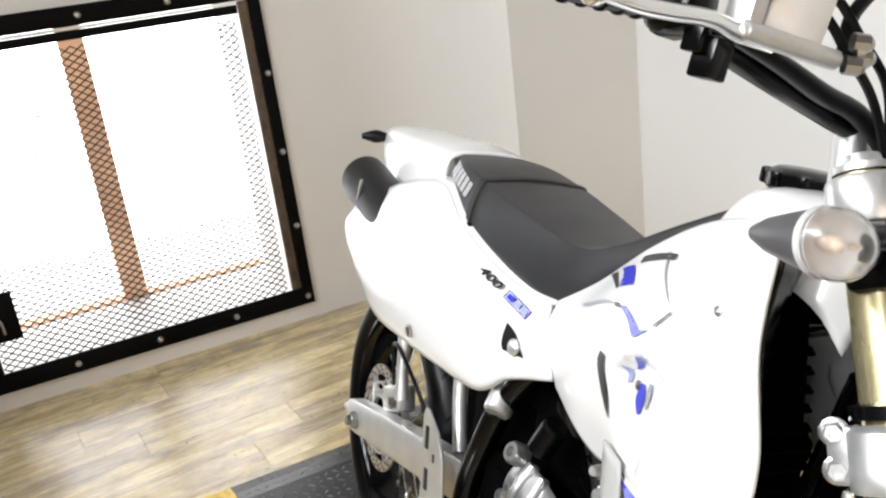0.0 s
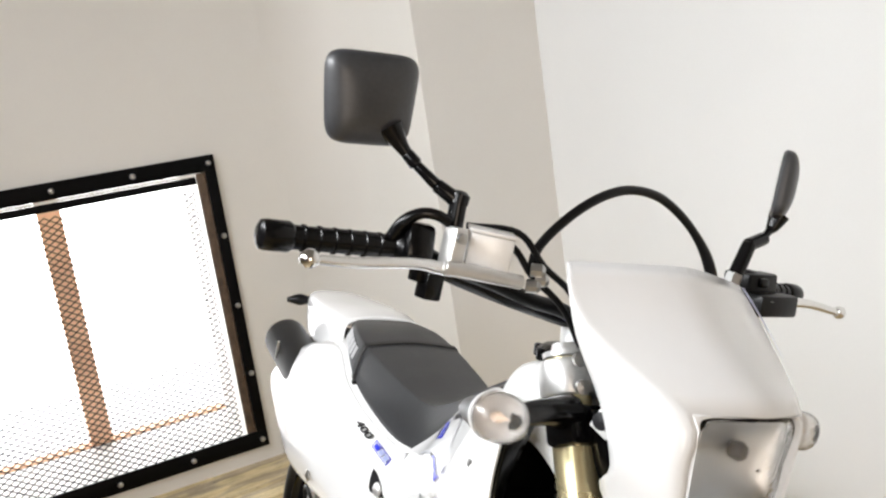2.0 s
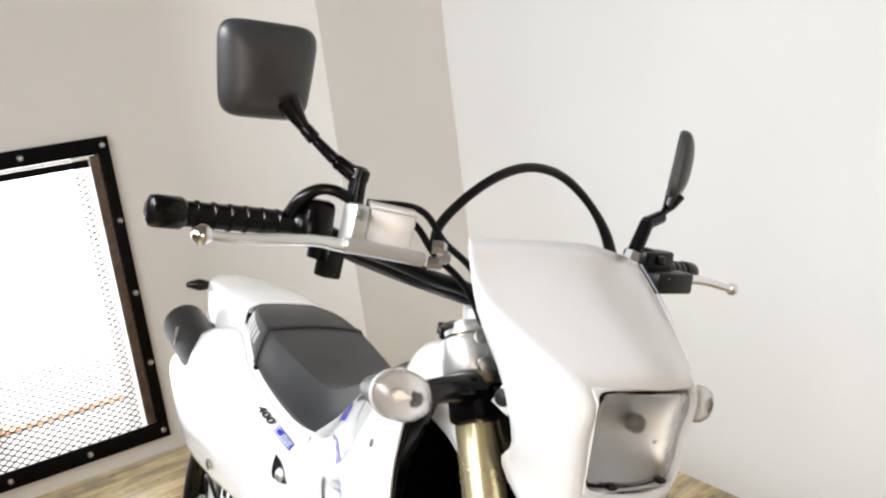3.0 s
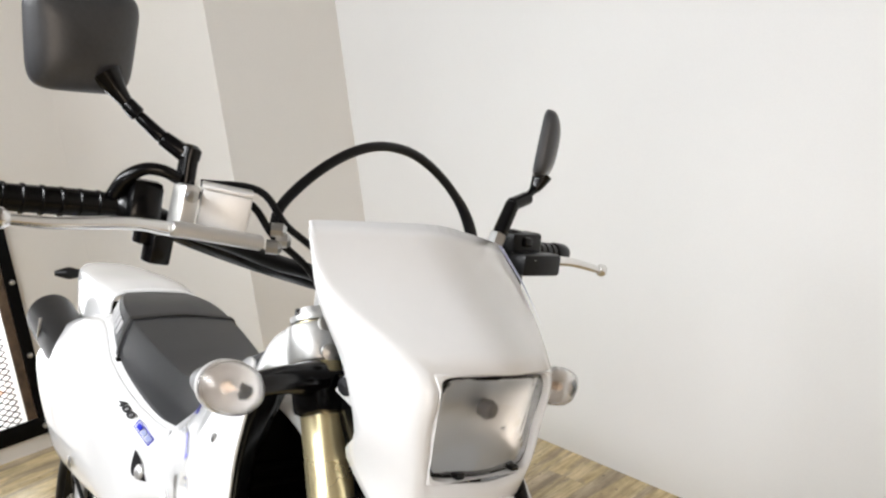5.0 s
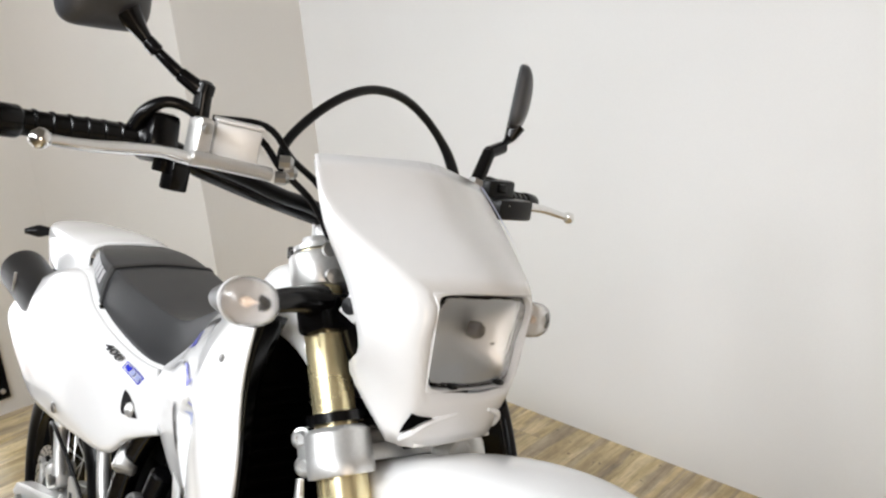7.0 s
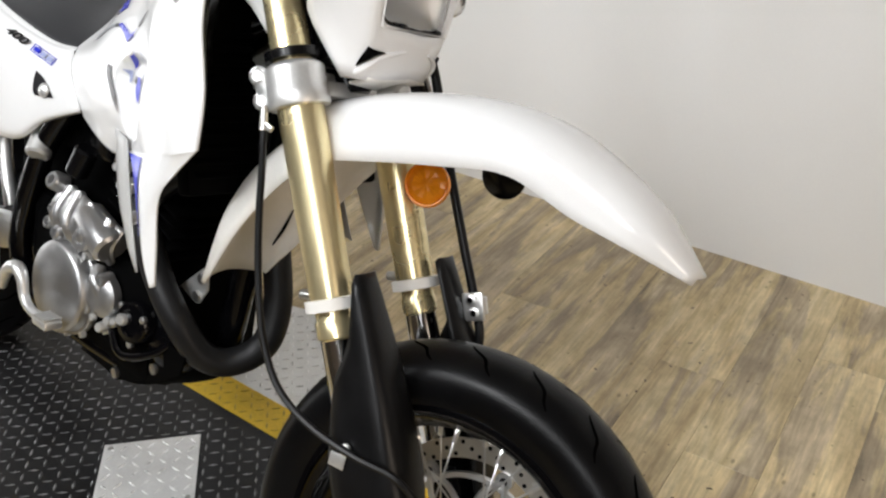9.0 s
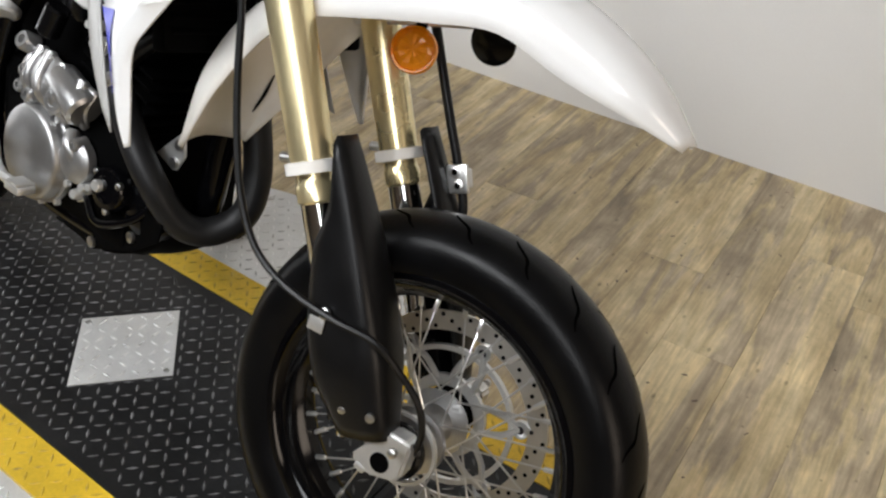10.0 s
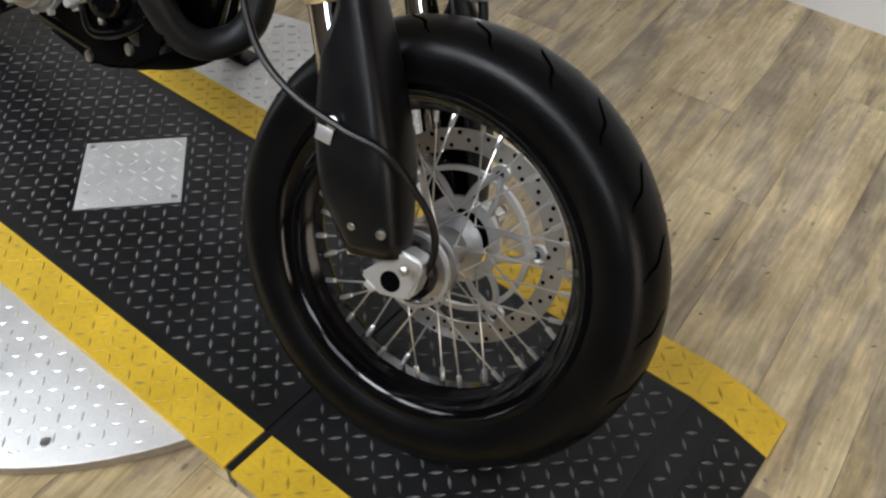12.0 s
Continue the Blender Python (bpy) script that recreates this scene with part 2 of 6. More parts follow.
BULB = surface("pale_amber_bulb", (0.60, 0.48, 0.38), 0.2)
SHELL = surface("mirror_shell_plastic", (0.045, 0.046, 0.050), 0.36, var=0.2, scale=20, fine=260, bump=0.06, spec=0.6)
COVER = surface("satin_cast_cover", (0.42, 0.42, 0.42), 0.40, metal=0.9, var=0.1, scale=22, fine=300, bump=0.1)
REFLECTOR = surface("lamp_reflector", (0.64, 0.67, 0.70), 0.46, metal=0.85, var=0.02)
SEAT_PRINT = surface("grey_seat_print", (0.42, 0.42, 0.43), 0.45)
EXH = surface("satin_black_exhaust", (0.009, 0.009, 0.0095), 0.45, var=0.3, spec=0.24)
MIRROR = surface("mirror_glass", (0.9, 0.9, 0.9), 0.03, metal=1.0, var=0.0, rvar=0.0)
# ---- mesh helpers ----
def part(name, bm, material, parent, label="", smooth=True, thick=0.0, bevel=0.0, offset=0.0):
    """Links a bmesh as one mesh object under a thing or under a part."""
    bmesh.ops.recalc_face_normals(bm, faces=bm.faces)
    me = bpy.data.meshes.new(name)
    bm.to_mesh(me)
    bm.free()
    me.materials.append(material)
    if smooth:
        me.polygons.foreach_set("use_smooth", [True] * len(me.polygons))
        me.set_sharp_from_angle(angle=radians(38))
    ob = new(name, me)
    ob.parent = parent
    if thick:
        so = ob.modifiers.new("thickness", "SOLIDIFY")
        so.thickness, so.offset = thick, offset
    if bevel:
        bv = ob.modifiers.new("edges", "BEVEL")
        bv.width, bv.segments, bv.limit_method, bv.angle_limit = bevel, 2, "ANGLE", radians(40)
    if label:
        tagged(ob, label)
    return ob


def thing(name, label, category, m=None, group="", kind=""):
    ob = new(name)
    ob.empty_display_size = 0.05
    if m is not None:
        ob.matrix_world = m
    return tagged(ob, label, category, group, kind)


def spline(pts, n):
    """n + 1 points on a smooth curve through pts (3 or 4 numbers each)."""
    p = [Vector(q) for q in pts]
    if len(p) == 2:
        return [p[0].lerp(p[1], i / n) for i in range(n + 1)]
    out = []
    for i in range(n + 1):
        u = i / n * (len(p) - 1)
        k = min(int(u), len(p) - 2)
        f = u - k
        b, c = p[k], p[k + 1]
        a = p[k - 1] if k else b * 2 - c
        d = p[k + 2] if k + 2 < len(p) else c * 2 - b
        out.append(0.5 * ((2 * b) + (c - a) * f + (2 * a - 5 * b + 4 * c - d) * f * f + (3 * b - a - 3 * c + d) * f ** 3))
    return out


def grid(rows, closed=False, caps=False, bm=None):
    """A sheet through rows of points."""
    bm = bm or bmesh.new()
    vs = [[bm.verts.new(q) for q in r] for r in rows]
    for a, b in zip(vs, vs[1:]):
        m = len(a)
        for j in range(m if closed else m - 1):
            try:
                bm.faces.new((a[j], a[(j + 1) % m], b[(j + 1) % m], b[j]))
            except ValueError:
                pass
    if caps:
        bm.faces.new(vs[0])
        bm.faces.new(vs[-1][::-1])
    return bm


def loft(rails, nu=16, nv=10):
    """A smooth sheet through rails, each a few points along its length."""
    lines = [spline(r, nu) for r in rails]
    cols = [spline([ln[i] for ln in lines], nv) for i in range(nu + 1)]
    return grid(cols)


def tube(pts, r, n=24, seg=12, bm=None, caps=True, smooth=True):
    """A round bar along a curve; r is one radius or one for each point."""
    rs = list(r) if isinstance(r, (list, tuple)) else [r] * len(pts)
    four = [(*p, q) for p, q in zip(pts, rs)]
    path = spline([Vector(p) for p in four], n) if smooth and len(pts) > 2 else [Vector(p) for p in four]
    pos = [p.to_3d() for p in path]
    rows, ref = [], None
    for i, p in enumerate(pos):
        d = (pos[min(i + 1, len(pos) - 1)] - pos[max(i - 1, 0)]).normalized()
        if ref is None:
            ref = Vector((0, 0, 1)) if abs(d.z) < 0.9 else Vector((1, 0, 0))
        u = (ref - d * ref.dot(d)).normalized()
        ref = u
        w = d.cross(u)
        rows.append([p + (u * math.cos(a) + w * math.sin(a)) * path[i][3] for a in [2 * math.pi * k / seg for k in range(seg)]])
    return grid(rows, True, caps, bm)


def lathe(profile, center, axis, seg=32, bm=None, arc=(0, 360), caps=False):
    """A turned body: profile of (radius, height along axis)."""
    d = Vector(axis).normalized()
    ref = Vector((0, 0, 1)) if abs(d.z) < 0.9 else Vector((1, 0, 0))
    u = (ref - d * ref.dot(d)).normalized()
    w = d.cross(u)
    c = Vector(center)
    rows = [[c + d * h + (u * math.cos(2 * math.pi * k / seg) + w * math.sin(2 * math.pi * k / seg)) * max(r, 1e-4) for k in range(seg)] for r, h in profile]
    return grid(rows, True, caps, bm)


def rod(a, b, r, r2=None, seg=12, bm=None):
    """A plain round bar with slightly broken ends."""
    a, b = Vector(a), Vector(b)
    r2 = r if r2 is None else r2
    h = (b - a).length
    e = min(r * 0.2, h * 0.1)
    return lathe([(r * 0.82, 0), (r, e), (r2, h - e), (r2 * 0.82, h)], a, b - a, seg, bm, caps=True)


def block(size, m=None, bevel=0.004, bm=None, taper=1.0, seg=2):
    """A box with rounded edges at the pose m; its top may be narrower."""
    own = bmesh.new()
    r = bmesh.ops.create_cube(own, size=1.0)
    for v in r["verts"]:
        k = taper if v.co.z > 0 else 1.0
        v.co = Vector((v.co.x * size[0] * k, v.co.y * size[1] * k, v.co.z * size[2]))
    if bevel:
        bmesh.ops.bevel(own, geom=own.edges[:], offset=min(bevel, min(size) * 0.45), segments=seg, affect="EDGES", profile=0.5)
    if m is not None:
        bmesh.ops.transform(own, matrix=m, verts=own.verts)
    if bm is None:
        return own
    return joined(bm, own)


def joined(bm, other):
    me = bpy.data.meshes.new("tmp")
    other.to_mesh(me)
    other.free()
    bm.from_mesh(me)
    bpy.data.meshes.remove(me)
    return bm


def plate(outline, depth, axis="y", bevel=0.0):
    """A flat plate: an outline of two numbers a corner, pushed out by depth along an axis; first corner's plane at zero."""
    bm = bmesh.new()
    put = {"y": lambda a, b, d: (a, d, b), "x": lambda a, b, d: (d, a, b), "z": lambda a, b, d: (a, b, d)}[axis]
    lo = [bm.verts.new(put(a, b, 0)) for a, b in outline]
    hi = [bm.verts.new(put(a, b, depth)) for a, b in outline]
    bm.faces.new(lo[::-1])
    bm.faces.new(hi)
    for i in range(len(lo)):
        j = (i + 1) % len(lo)
        bm.faces.new((lo[i], lo[j], hi[j], hi[i]))
    if bevel:
        bmesh.ops.bevel(bm, geom=[e for e in bm.edges], offset=bevel, segments=2, affect="EDGES")
    return bm


def moved(bm, m):
    bmesh.ops.transform(bm, matrix=m, verts=bm.verts)
    return bm


def box_between(lo, hi, bevel=0.0, bm=None):
    lo, hi = Vector(lo), Vector(hi)
    return block(tuple(hi - lo), Matrix.Translation((lo + hi) / 2), bevel, bm)


def structure(name, bm, material, label="", smooth=False):
    ob = part(name, bm, material, None, label, smooth=smooth)
    return tagged(ob, kind="structure")


# ---- the room ----
FLOOR, STRIP_Y0, STRIP_Y1 = -0.045, -0.197, 0.403
XW, YW, XP, YP = -2.92, 1.628, -2.42, 1.115
floor = structure("floor", box_between((-6, -4, FLOOR - 0.12), (4, YW + 0.2, FLOOR - 0.004)), SUBFLOOR, "rustic vinyl plank floor in ochre and grey tones")
structure("wall_north", box_between((XP - 0.3, YW, FLOOR - 0.1), (4.0, YW + 0.2, 2.9)), WALL, "plain off-white painted wall behind the motorcycle")
COVE = 0.40
outline = [(XW - 0.1, YW), (XW - 0.1, YP - COVE), (XW + 0.001, YP - COVE)]
outline += [(XW + COVE - COVE * math.cos(radians(a)), YP - COVE + COVE * math.sin(radians(a))) for a in range(5, 90, 5)]
outline += [(XW + COVE, YP), (XP, YP), (XP, YW)]
structure("wall_pillar", moved(plate(outline, 2.9 - FLOOR + 0.1, "z"), Matrix.Translation((0, 0, FLOOR - 0.1))), CREAM_WALL, "cream-white painted boxed-out corner, coved into the wall", smooth=True)
# window wall with its opening
WY0, WY1, WZ0, WZ1 = -0.635, 0.40, 0.055, 1.155
bm = bmesh.new()
box_between((XW - 0.45, -0.775, FLOOR - 0.1), (XW, WY0, 2.9), 0, bm)
box_between((XW - 0.45, WY1, FLOOR - 0.1), (XW, YP, 2.9), 0, bm)
box_between((XW - 0.45, WY0, FLOOR - 0.1), (XW, WY1, WZ0), 0, bm)
box_between((XW - 0.45, WY0, WZ1), (XW, WY1, 2.9), 0, bm)
structure("wall_west", bm, CREAM_WALL, "cream-white painted wall with a caged window opening")
# outer walls in the darkened low-bounce colour
structure("wall_far_west", box_between((-6.0, -4.0, FLOOR - 0.1), (-5.8, YP, 2.9)), LOW_BOUNCE_WALL, "plain painted wall")
structure("wall_south", box_between((-6.0, -4.2, FLOOR - 0.1), (4.0, -4.0, 2.9)), LOW_BOUNCE_WALL, "plain painted wall")
structure("wall_east", box_between((4.0, -4.2, FLOOR - 0.1), (4.2, YW + 0.2, 2.9)), LOW_BOUNCE_WALL, "plain painted wall")
structure("wall_passage", box_between((-5.8, -0.775 + 0.004, FLOOR - 0.1), (XW - 0.452, -0.70, 2.9)), WALL, "plain painted wall")
structure("ceiling", box_between((-6.0, -4.2, 2.9), (4.2, YW + 0.2, 3.0)), CEIL, "plain ceiling, darkened to cut bounced light")
structure("backdrop", box_between((-4.45, -0.69, -0.5), (-4.40, 1.1, 2.0)), DAY, "glaring white daylight outside the window")

# steel cage frame bolted round the opening
win = thing("window_1", "black steel cage frame with diamond mesh bolted over a window opening", "window", kind="structure")
FX = XW + 0.004
for nm, lo, hi in (("frame_bar", (-0.69, 1.130), (0.455, 1.190)), ("frame_bar", (-0.69, 0.018), (0.455, 0.085)), ("frame_bar", (-0.69, 0.085), (-0.612, 1.130)), ("frame_bar", (0.414, 0.085), (0.455, 1.130))):
    part(nm, box_between((FX, lo[0], lo[1]), (FX + 0.012, hi[0], hi[1]), 0.002), BLACK_STEEL, win)
part("jamb_board", box_between((FX, 0.378, 0.087), (FX + 0.009, 0.412, 1.128), 0.002), OLD_WOOD, win, "worn brown plywood edge beside the mesh")
part("inner_bar", box_between((FX, -0.610, 1.090), (FX + 0.008, 0.376, 1.118), 0.002), BLACK_STEEL, win)
part("light_gap", box_between((FX, -0.610, 1.119), (FX + 0.010, 0.376, 1.1285), 0.001), WHITE_MATT, win, "thin white strip below the top bar")
bolts = [(-0.665 + 0.274 * k, z) for k in range(5) for z in (1.160, 0.050)] + [(y, 0.05 + 0.277 * k) for k in (1, 2, 3) for y in (0.437, -0.667)]
for y, z in bolts:
    part("bolt", lathe([(0.011, 0.0), (0.011, 0.004), (0.007, 0.009), (0.0001, 0.010)], (FX + 0.012, y, z), (1, 0, 0), 10), GALV, win)
# expanded diamond mesh
verts, faces = [], []
PY, PZ, SW = 0.0360, 0.0240, 0.0023
ny, nz = int((0.378 + 0.61) / PY), int((1.09 - 0.085) / PZ)
for r in range(nz):
    for flip in (0, 1):
        for c in range(ny):
            for h in (0, 1):
                y0, y1 = -0.61 + PY * (c + h / 2), -0.61 + PY * (c + (h + 1) / 2)
                za, zb = (0, PZ / 2) if h == 0 else (PZ / 2, 0)
                if flip:
                    za, zb = -za, -zb
                z0 = 0.087 + PZ * (r + 0.5)
                k = len(verts)
                for x, dz in ((0.0, -SW), (0.0, SW), (0.0035, SW), (0.0035, -SW)):
                    verts.append((FX + 0.001 + x, y0, z0 + za + dz))
                    verts.append((FX + 0.001 + x, y1, z0 + zb + dz))
                for q in range(4):
                    a, b2 = k + 2 * q, k + 2 * ((q + 1) % 4)
                    faces.append((a, a + 1, b2 + 1, b2))
me = bpy.data.meshes.new("mesh_screen")
me.from_pydata(verts, [], faces)
me.materials.append(BLACK_STEEL)
scr = new("mesh_screen", me)
scr.parent = win
tagged(scr, "black expanded diamond mesh", kind="stuff")
# latches and bars at the hinge side
for z0, z1 in ((0.872, 1.012), (0.195, 0.360)):
    lp = part("latch_plate", box_between((FX + 0.013, -0.640, z0), (FX + 0.017, -0.525, z1), 0.002), BLACK_STEEL, win, "black square latch plate")
    zc = (z0 + z1) / 2
    part("latch_body", box_between((FX + 0.0175, -0.655, zc - 0.018), (FX + 0.034, -0.605, zc + 0.022), 0.004), GALV, lp, "zinc slide latch")
    part("latch_pin", tube([(FX + 0.036, -0.70, zc), (FX + 0.036, -0.60, zc + 0.004), (FX + 0.036, -0.577, zc - 0.006), (FX + 0.036, -0.573, zc - 0.05)], 0.0042, 14, 8), GALV, lp)
    part("latch_keeper", box_between((FX + 0.013, -0.70, zc - 0.02), (FX + 0.022, -0.672, zc + 0.024), 0.003), GALV, lp)
part("gate_edge", rod((FX + 0.016, -0.638, 0.04), (FX + 0.016, -0.652, 1.10), 0.004), BLACK_STEEL, win)
post = part("timber_post", box_between((-3.44, -0.165, WZ0 - 0.2), (-3.372, -0.077, 1.6), 0.004), ORANGE_POST, None, "orange-brown timber post outside the window")
tagged(post, category="post")
rail = part("timber_sill", box_between((-3.44, -0.62, 0.02), (-3.372, 0.40, 0.062), 0.004), ORANGE_POST, None, "orange-brown timber rail below the window")
tagged(rail, category="rail")
structure("outside_ground", box_between((-4.4, -0.69, -0.1), (-3.445, 1.11, 0.0)), WALL, "pale ground outside the window")

# ---- turntable and ramp of tread plate ----
def treads(x0, x1, y0, y1, z, test, pitch=0.030, turn=0.0, h=0.0012, L=0.0078, W=0.0020):
    """Raised tread bars, alternating in direction, where test(x, y) holds."""
    vs, fs = [], []
    c, s = math.cos(turn), math.sin(turn)
    cx, cy = (x0 + x1) / 2, (y0 + y1) / 2
    n = int(max(x1 - x0, y1 - y0) / pitch) + 4
    for i in range(-n, n):
        for j in range(-n, n):
            u, v = i * pitch * 0.72, j * pitch * 0.72
            x, y = cx + c * u - s * v, cy + s * u + c * v
            if not (x0 < x < x1 and y0 < y < y1 and test(x, y)):
                continue
            a = turn + (radians(45) if (i + j) % 2 else radians(135)) + radians(0)
            dx, dy = math.cos(a), math.sin(a)
            k = len(vs)
            for p, q, zz in ((-L, 0, 0), (0, -W, 0), (L, 0, 0), (0, W, 0), (-L * 0.55, 0, h), (L * 0.55, 0, h)):
                vs.append((x + dx * p - dy * q, y + dy * p + dx * q, z + zz))
            fs += [(k, k + 1, k + 4), (k + 1, k + 5, k + 4), (k + 1, k + 2, k + 5), (k + 2, k + 3, k + 5), (k + 3, k + 4, k + 5), (k + 3, k, k + 4)]
    m2 = bpy.data.meshes.new("tread")
    m2.from_pydata(vs, [], fs)
    return m2


def tread_part(name, me2, material, parent):
    me2.materials.append(material)
    ob = new(name, me2)
    ob.parent = parent
    return tagged(ob, kind="stuff")


TX, TY, TR = -0.774, 0.095, 0.625
table = thing("turntable", "round aluminium tread-plate turntable with a black and yellow runway", "turntable")
part("base", lathe([(TR - 0.01, FLOOR + 0.001), (TR - 0.006, FLOOR + 0.004), (TR - 0.006, -0.0185)], (TX, TY, 0), (0, 0, 1), 96, caps=True), WOOD_EDGE, table, "brown board edge of the turntable")
part("deck", lathe([(TR - 0.002, -0.018), (TR, -0.0165), (TR, -0.0135), (TR - 0.002, -0.012)], (TX, TY, 0), (0, 0, 1), 96, caps=True), ALU_TREAD, table, "bright aluminium tread plate")
inside = lambda x, y: (x - TX) ** 2 + (y - TY) ** 2 < (TR - 0.015) ** 2 and (y < STRIP_Y0 - 0.01 or y > STRIP_Y1 + 0.01)
tread_part("deck_tread", treads(TX - TR, TX + TR, TY - TR, TY + TR, -0.012, inside, 0.0335, radians(0), 0.0015, 0.0098, 0.0024), TREAD_SHINE, table)
for a in range(12):
    x, y = TX + 0.585 * math.cos(radians(30 * a + 14)), TY + 0.585 * math.sin(radians(30 * a + 14))
    if y < STRIP_Y0 - 0.02 or y > STRIP_Y1 + 0.02:
        part("deck_screw", lathe([(0.008, -0.0118), (0.007, -0.010), (0.0001, -0.0095)], (x, y, 0), (0, 0, 1), 10), GALV, table)


def runway(owner, x0, x1, ztop, zend=None):
    """A length of the runway: black plate with a yellow band along each side; it may slope to its end."""
    e = ztop if zend is None else zend
    th = 0.011
    for nm, y0, y1, mt in (("black_plate", STRIP_Y0 + 0.079, STRIP_Y1 - 0.079, BLACK_TREAD), ("yellow_band", STRIP_Y0, STRIP_Y0 + 0.077, YELLOW), ("yellow_band", STRIP_Y1 - 0.077, STRIP_Y1, YELLOW)):
        b = bmesh.new()
        v = [b.verts.new(p) for p in ((x0, y0, ztop - th), (x1, y0, e - th), (x1, y1, e - th), (x0, y1, ztop - th), (x0, y0, ztop), (x1, y0, e), (x1, y1, e), (x0, y1, ztop))]
        for f in ((0, 1, 2, 3), (4, 7, 6, 5), (0, 4, 5, 1), (1, 5, 6, 2), (2, 6, 7, 3), (3, 7, 4, 0)):
            b.faces.new([v[i] for i in f])
        part(nm, b, mt, owner, smooth=False)
        m2 = treads(x0 + 0.012, x1 - 0.012, y0 + 0.008, y1 - 0.008, 0.0, lambda x, y: True, 0.0335, radians(0), 0.0014, 0.0110, 0.0029)
        for p in m2.vertices:
            f = (p.co.x - x0) / (x1 - x0)
            p.co.z += ztop + (e - ztop) * f
        tread_part(nm + "_tread", m2, TREAD_WORN_LIT if mt is BLACK_TREAD else YELLOW_WORN, owner)


runway(table, TX - 0.636, TX + 0.635, 0.0)
# shade of the open gap, added as a black strip
part("gap_shade_strip", box_between((TX + 0.6355, STRIP_Y0 + 0.003, FLOOR + 0.001), (TX + 0.6495, STRIP_Y1 - 0.003, -0.004)), DECAL_BLACK, table, "black strip for the shade in the gap between the plates")
for sx in (-1, 1):
    ramp = thing("ramp", "black tread-plate ramp with yellow edge bands, butted to the turntable", "ramp", group="ramps at the turntable")
    a, b2, c2 = TX + sx * 0.650, TX + sx * 1.082, TX + sx * 1.21
    runway(ramp, min(a, b2), max(a, b2), 0.0)
    bend = b2 + sx * 0.055
    if sx > 0:
        runway(ramp, b2 + 0.0003, bend, 0.0, -0.009)
        runway(ramp, bend + 0.0003, c2, -0.009, FLOOR + 0.012)
    else:
        runway(ramp, bend, b2 - 0.0003, -0.009, 0.0)
        runway(ramp, c2, bend - 0.0003, FLOOR + 0.012, -0.009)
    part("ramp_base", box_between((min(a, b2), STRIP_Y0 + 0.004, FLOOR + 0.001), (max(a, b2), STRIP_Y1 - 0.004, -0.012)), WOOD_EDGE, ramp)
# square cover plate screwed to the runway
cover = thing("cover_plate", "square bright tread-plate cover screwed onto the black runway", "plate", pose(-0.734, 0.109, 0.0012, 0, 0, 47))
part("sheet", box_between((-0.093, -0.093, 0), (0.093, 0.093, 0.003), 0.001), ALU_TREAD, cover)
m2 = treads(-0.085, 0.085, -0.085, 0.085, 0.003, lambda x, y: True, 0.036, radians(0), 0.0018, 0.0115, 0.0030)
tread_part("sheet_tread", m2, TREAD_SHINE, cover)
for x, y in ((0.08, -0.08), (-0.08, 0.08)):
    part("screw", lathe([(0.006, 0.003), (0.005, 0.0055), (0.0001, 0.006)], (x, y, 0), (0, 0, 1), 10), GALV, cover)

# bracket on a black foot beyond the wall's end
foot = thing("stand_bracket", "galvanised bracket on a black foot beside the wall", "bracket", pose(-3.22, -0.93, FLOOR, 0, 0, 20))
part("foot", block((0.12, 0.10, 0.03), Matrix.Translation((0, 0, 0.016)), 0.006), BLACK, foot)
part("upright", block((0.012, 0.07, 0.16), Matrix.Translation((0.02, 0, 0.111)), 0.003), GALV, foot)
part("loop", tube([(0.03, -0.03, 0.05), (0.075, -0.03, 0.05), (0.08, -0.02, 0.09), (0.08, 0.02, 0.09), (0.075, 0.03, 0.05), (0.03, 0.03, 0.05)], 0.008, 30, 10), GALV, foot)
# ---- the motorcycle ----
# built upright along x with the front axle above the origin, then leaned on its stand
BIKE = Matrix.Translation((-0.023, 0.010, 0.0)) @ pose(0, 0, 0, 0, 0, -5.61) @ pose(0, 0, 0, -16.2)
RAKE = radians(26.3)
AX = Vector((-math.sin(RAKE), 0, math.cos(RAKE)))
STEER = Matrix.Translation((0.092, 0, 0)) @ Matrix.Rotation(radians(13.59), 4, AX) @ Matrix.Translation((-0.092, 0, 0))
bike = thing("motorcycle", "white supermoto motorcycle with gold fork and grey seat, leaning", "motorcycle", BIKE)


def sp(name, bm, material, parent=bike, label="", **k):
    """A part that turns with the handlebar."""
    return part(name, moved(bm, STEER), material, parent, label, **k)


def bp(name, bm, material, parent=bike, label="", **k):
    return part(name, bm, material, parent, label, **k)


DROP = ((0, 0), (0.2, 0.001), (0.48, 0.006), (0.80, 0.017), (0.97, 0.032))


